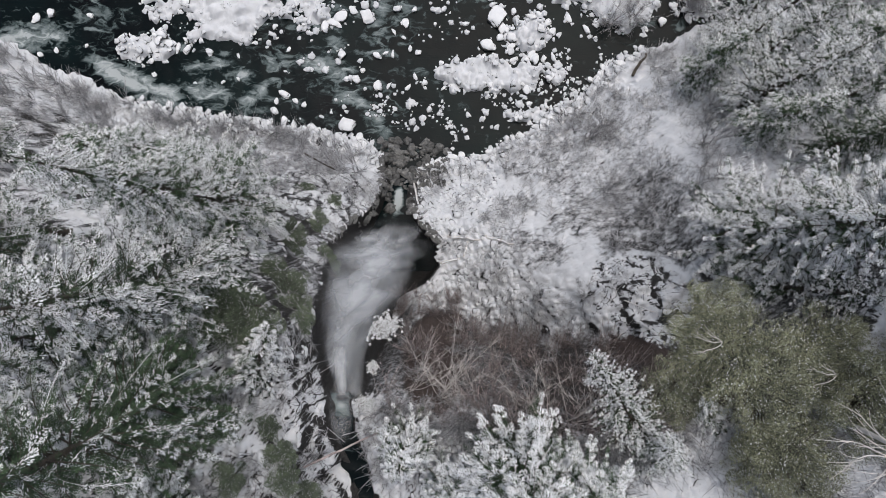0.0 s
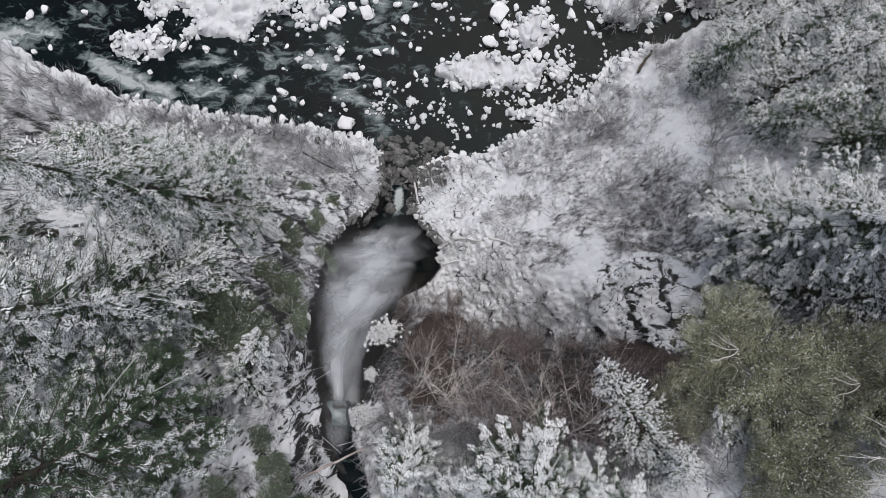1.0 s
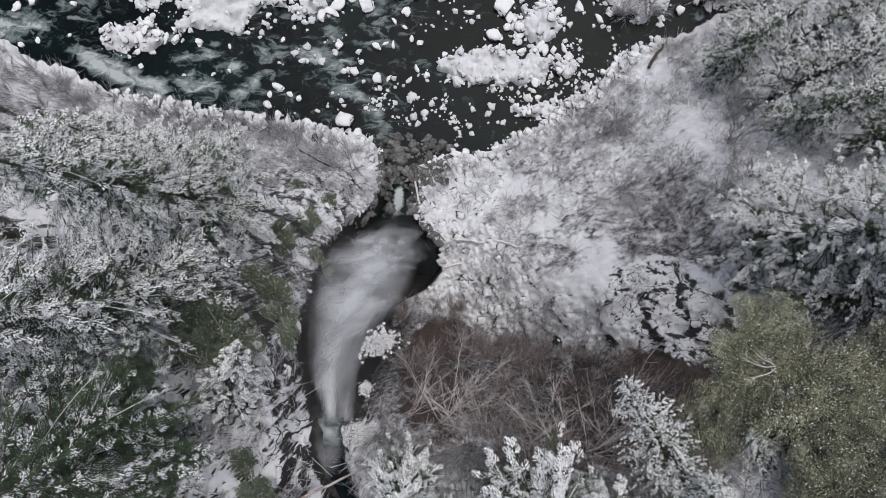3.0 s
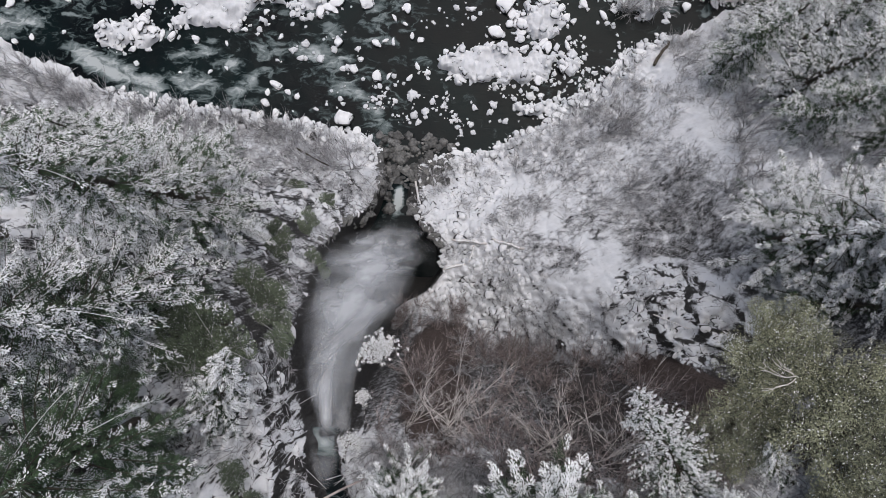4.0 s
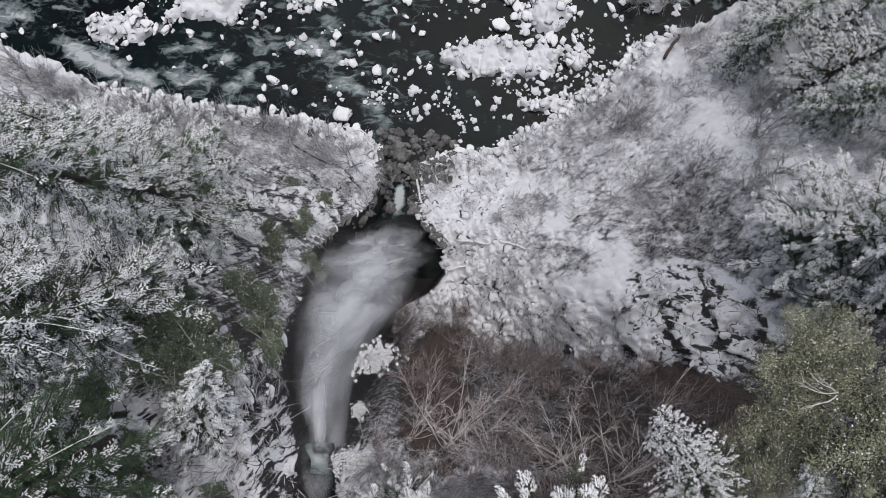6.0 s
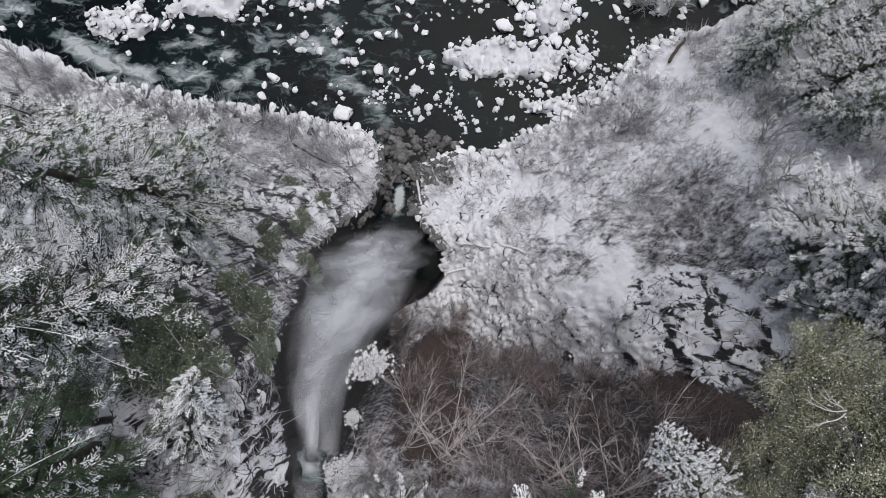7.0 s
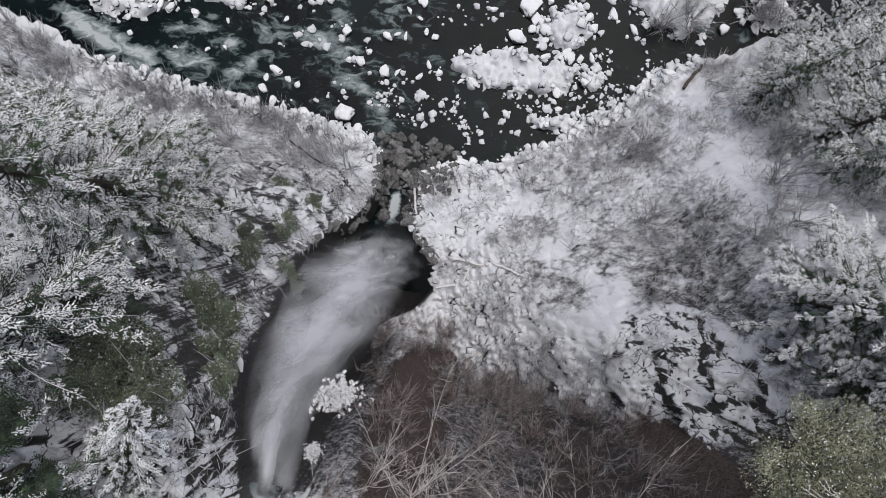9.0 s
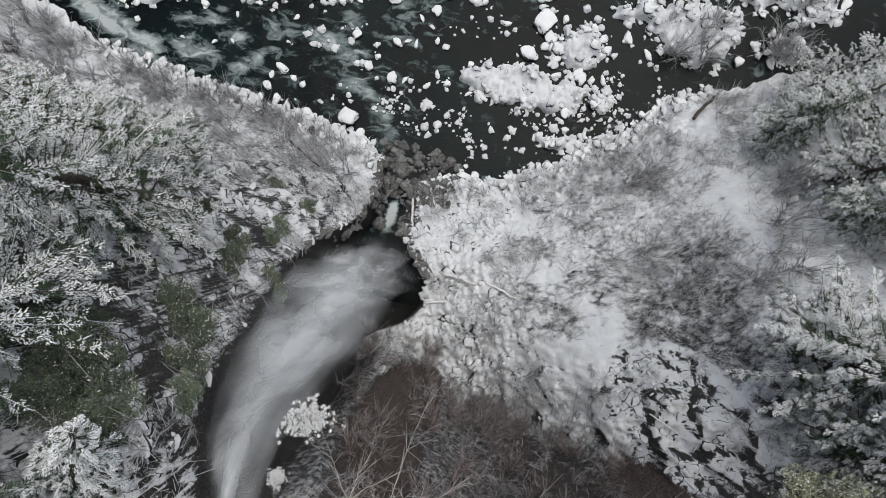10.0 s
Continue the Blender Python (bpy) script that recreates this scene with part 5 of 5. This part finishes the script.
def grows(bx, by):
    """Whether the frosted brush grows at a place."""
    q, dd, ins, wst = shape(bx, by)
    ok = (ins < 0.02) & (dd > 0.2) & (wander(bx, by, 4.0, 51, 2) > -0.3)
    ok &= ~((bx < -8) & (dd > 8) & (wander(bx, by, 3.0, 53, 3) < -0.3))
    ok &= ~((bx >= -8) & (by > -9.5) & (dd > 2) & (wander(bx, by, 2.0, 53, 2) < 0.2 - np.clip((bx + 3 * wander(bx, by, 5.0, 55, 3) - 4) / 7, 0, 1)))
    ok &= ~((bx > 15.5) & (bx < 22.5) & (by > -8.3) & (by < -0.8) & (wander(bx, by, 2.0, 73, 2) < 0.15))
    return ok


rng = np.random.RandomState(77)
sx, sy = rng.uniform(-60, 36, 6000), rng.uniform(-20, 34, 6000)
keep = grows(sx, sy)
sx, sy = sx[keep], sy[keep]
sz = land(sx, sy)
for n in range(290):
    bush([("branchwork", FROSTED[n % 4])], sx[n], sy[n], sz[n], rng.uniform(0.6, 1.3) * (0.55 if sz[n] > 28 else 1.0), rng.uniform(0, 360), lift=-0.1)
fx, fy = rng.uniform(-74, 38, 66000), rng.uniform(-19, 34, 66000)
keep = grows(fx, fy)
fx, fy = np.repeat(fx[keep][:16500], 8), np.repeat(fy[keep][:16500], 8)
n = len(fx)
spread = rng.normal(0, 1, (n, 2))
fx, fy = fx + spread[:, 0] * 0.12, fy + spread[:, 1] * 0.12
keep = (shape(fx, fy)[2] < 0.01) & (np.hypot(land(fx + 0.2, fy) - land(fx - 0.2, fy), land(fx, fy + 0.2) - land(fx, fy - 0.2)) < np.where(fx < -8, 2.6, 1.5))
fz = land(fx, fy)
s = np.linspace(0, 1, 2)[None, :, None]
way = np.c_[spread * 0.28, np.ones(n)][:, None] + rng.normal(0, 0.4, (n, 1, 3))
bend = np.c_[spread * 0.18, np.full(n, -0.1)][:, None] + rng.normal(0, 0.15, (n, 1, 3))
long = np.repeat(rng.uniform(0.35, 1.1, n // 8), 8)[:, None, None] * rng.uniform(0.6, 1.1, (n, 1, 1))
paths = np.c_[fx, fy, fz - 0.05][:, None] + way * long * s + bend * long * s**2
bv, bf = tubes(paths[keep], np.broadcast_to(np.array([0.022, 0.010]), (int(keep.sum()), 2)), 3)
tagged(new("frosted_brush", mesh_from("frosted_brush", bv, bf, [M_TWIG])), "fine frosted twigs and dead grass over the snow", "brush", kind="stuff")
# taller frosted trees along the western bank
for n in range(60):
    bx = -72 + n * 1.0 + rng.uniform(-1, 1)
    by = float(np.interp(bx, SHORE_X, SHORE_Y)) - rng.uniform(0.4, 7.0)
    bush([("branchwork", FROSTED[n % 4])], bx, by, None, rng.uniform(1.7, 2.6), rng.uniform(0, 360), name="frosted_tree", label="small leafless tree white with frost on the bank", group="frosted trees", lift=-0.2)
for n in range(30):
    bx, by = rng.uniform(19, 42), rng.uniform(4, 26)
    if shape(np.array([bx]), np.array([by]))[1][0] > 2:
        bush([("branchwork", FROSTED[n % 4])], bx, by, None, rng.uniform(1.4, 2.4), rng.uniform(0, 360), name="frosted_tree", label="small leafless tree white with frost on the bank", group="frosted trees", lift=-0.2)
for n in range(22):
    bx, by, rx, ry, h = BARS[(4, 6, 7)[n % 3]]
    bx, by = bx + rx * rng.uniform(-0.7, 0.7), by + ry * rng.uniform(-0.9, 0.7)
    bush([("branchwork", FROSTED[n % 4])], bx, by, None, rng.uniform(1.2, 2.3), rng.uniform(0, 360), name="frosted_tree", label="small leafless tree rising from a snowy gravel bar", group="frosted trees", lift=-0.2)
conifer("far", 47, 33, scale=0.9, turn=20)
conifer("far", 54, 40, scale=0.9, turn=140)
conifer("dense", 38.5, 29.5, scale=0.85, turn=60)
conifer("dense", 41.5, 25.5, scale=0.9, turn=190)
# logs
def lying(x0, y0, x1, y1, radius, label, material=M_BARK, lift=0.1, snow=True):
    k = np.linspace(0, 1, 5)
    xs, ys = x0 + (x1 - x0) * k, y0 + (y1 - y0) * k
    zs = land(xs, ys)
    line = np.polyval(np.polyfit(k, zs, 1), k)
    return log(np.c_[xs, ys, line + max(0.0, float((zs - line).max())) * 0.6 + lift], radius, material, label, snow=snow)


for q in ((0.6, 1.6, 4.6, 1.2, 0.20), (5.2, 1.6, 8.6, 0.6, 0.20), (-0.4, -1.9, 2.2, -1.2, 0.19), (2.6, -1.0, 3.2, 1.0, 0.12), (-4.2, 9.6, -3.3, 5.4, 0.17)):
    lying(*q, "snow-dusted driftwood log lying beside the plunge pool", M_TWIG_PALE)
for q in ((-49.5, 14.6, -36.4, 10.9, 0.26), (-19.8, 13.7, -14.7, 10.7, 0.15), (-17.8, -2.8, -15.2, -2.4, 0.24)):
    lying(*q, "dark fallen tree trunk on the steep bank", M_BARK, 1.2, False)
lying(-9.3, -14.6, -4.5, -12.8, 0.09, "bare brown fallen trunk lying across the creek", M_TWIG_BROWN, 0.35, False)
lying(17.0, -4.8, 19.1, -5.7, 0.06, "thin bare pole lying on the snowy outcrop", M_TWIG_PALE, 0.3)
lying(27.2, 25.0, 29.4, 28.2, 0.25, "dark broken stump leaning on the bank", M_BARK, 0.6, False)

# pale dead tree leaning over the broadleaf crowns
snag = thing("dead_tree", "pale dead leafless tree with curved bare limbs", "tree", pose(24.0, -10.4, height(24.0, -10.4) - 0.3))
s = np.linspace(0, 1, 8)
stem = np.c_[-2.4 * s**1.4, 0.8 * s, 9.0 * s][None]
piece("trunk", mesh_from("trunk", *tubes(stem, np.linspace(0.17, 0.08, 8)[None], 7), [M_TWIG_PALE]), snag)
piece("limb_set", bare_limbs((-2.2, 0.75, 8.3), (112, 140, 158, 172, 190, 212), 4.2, 0.045, 4, 9), snag)
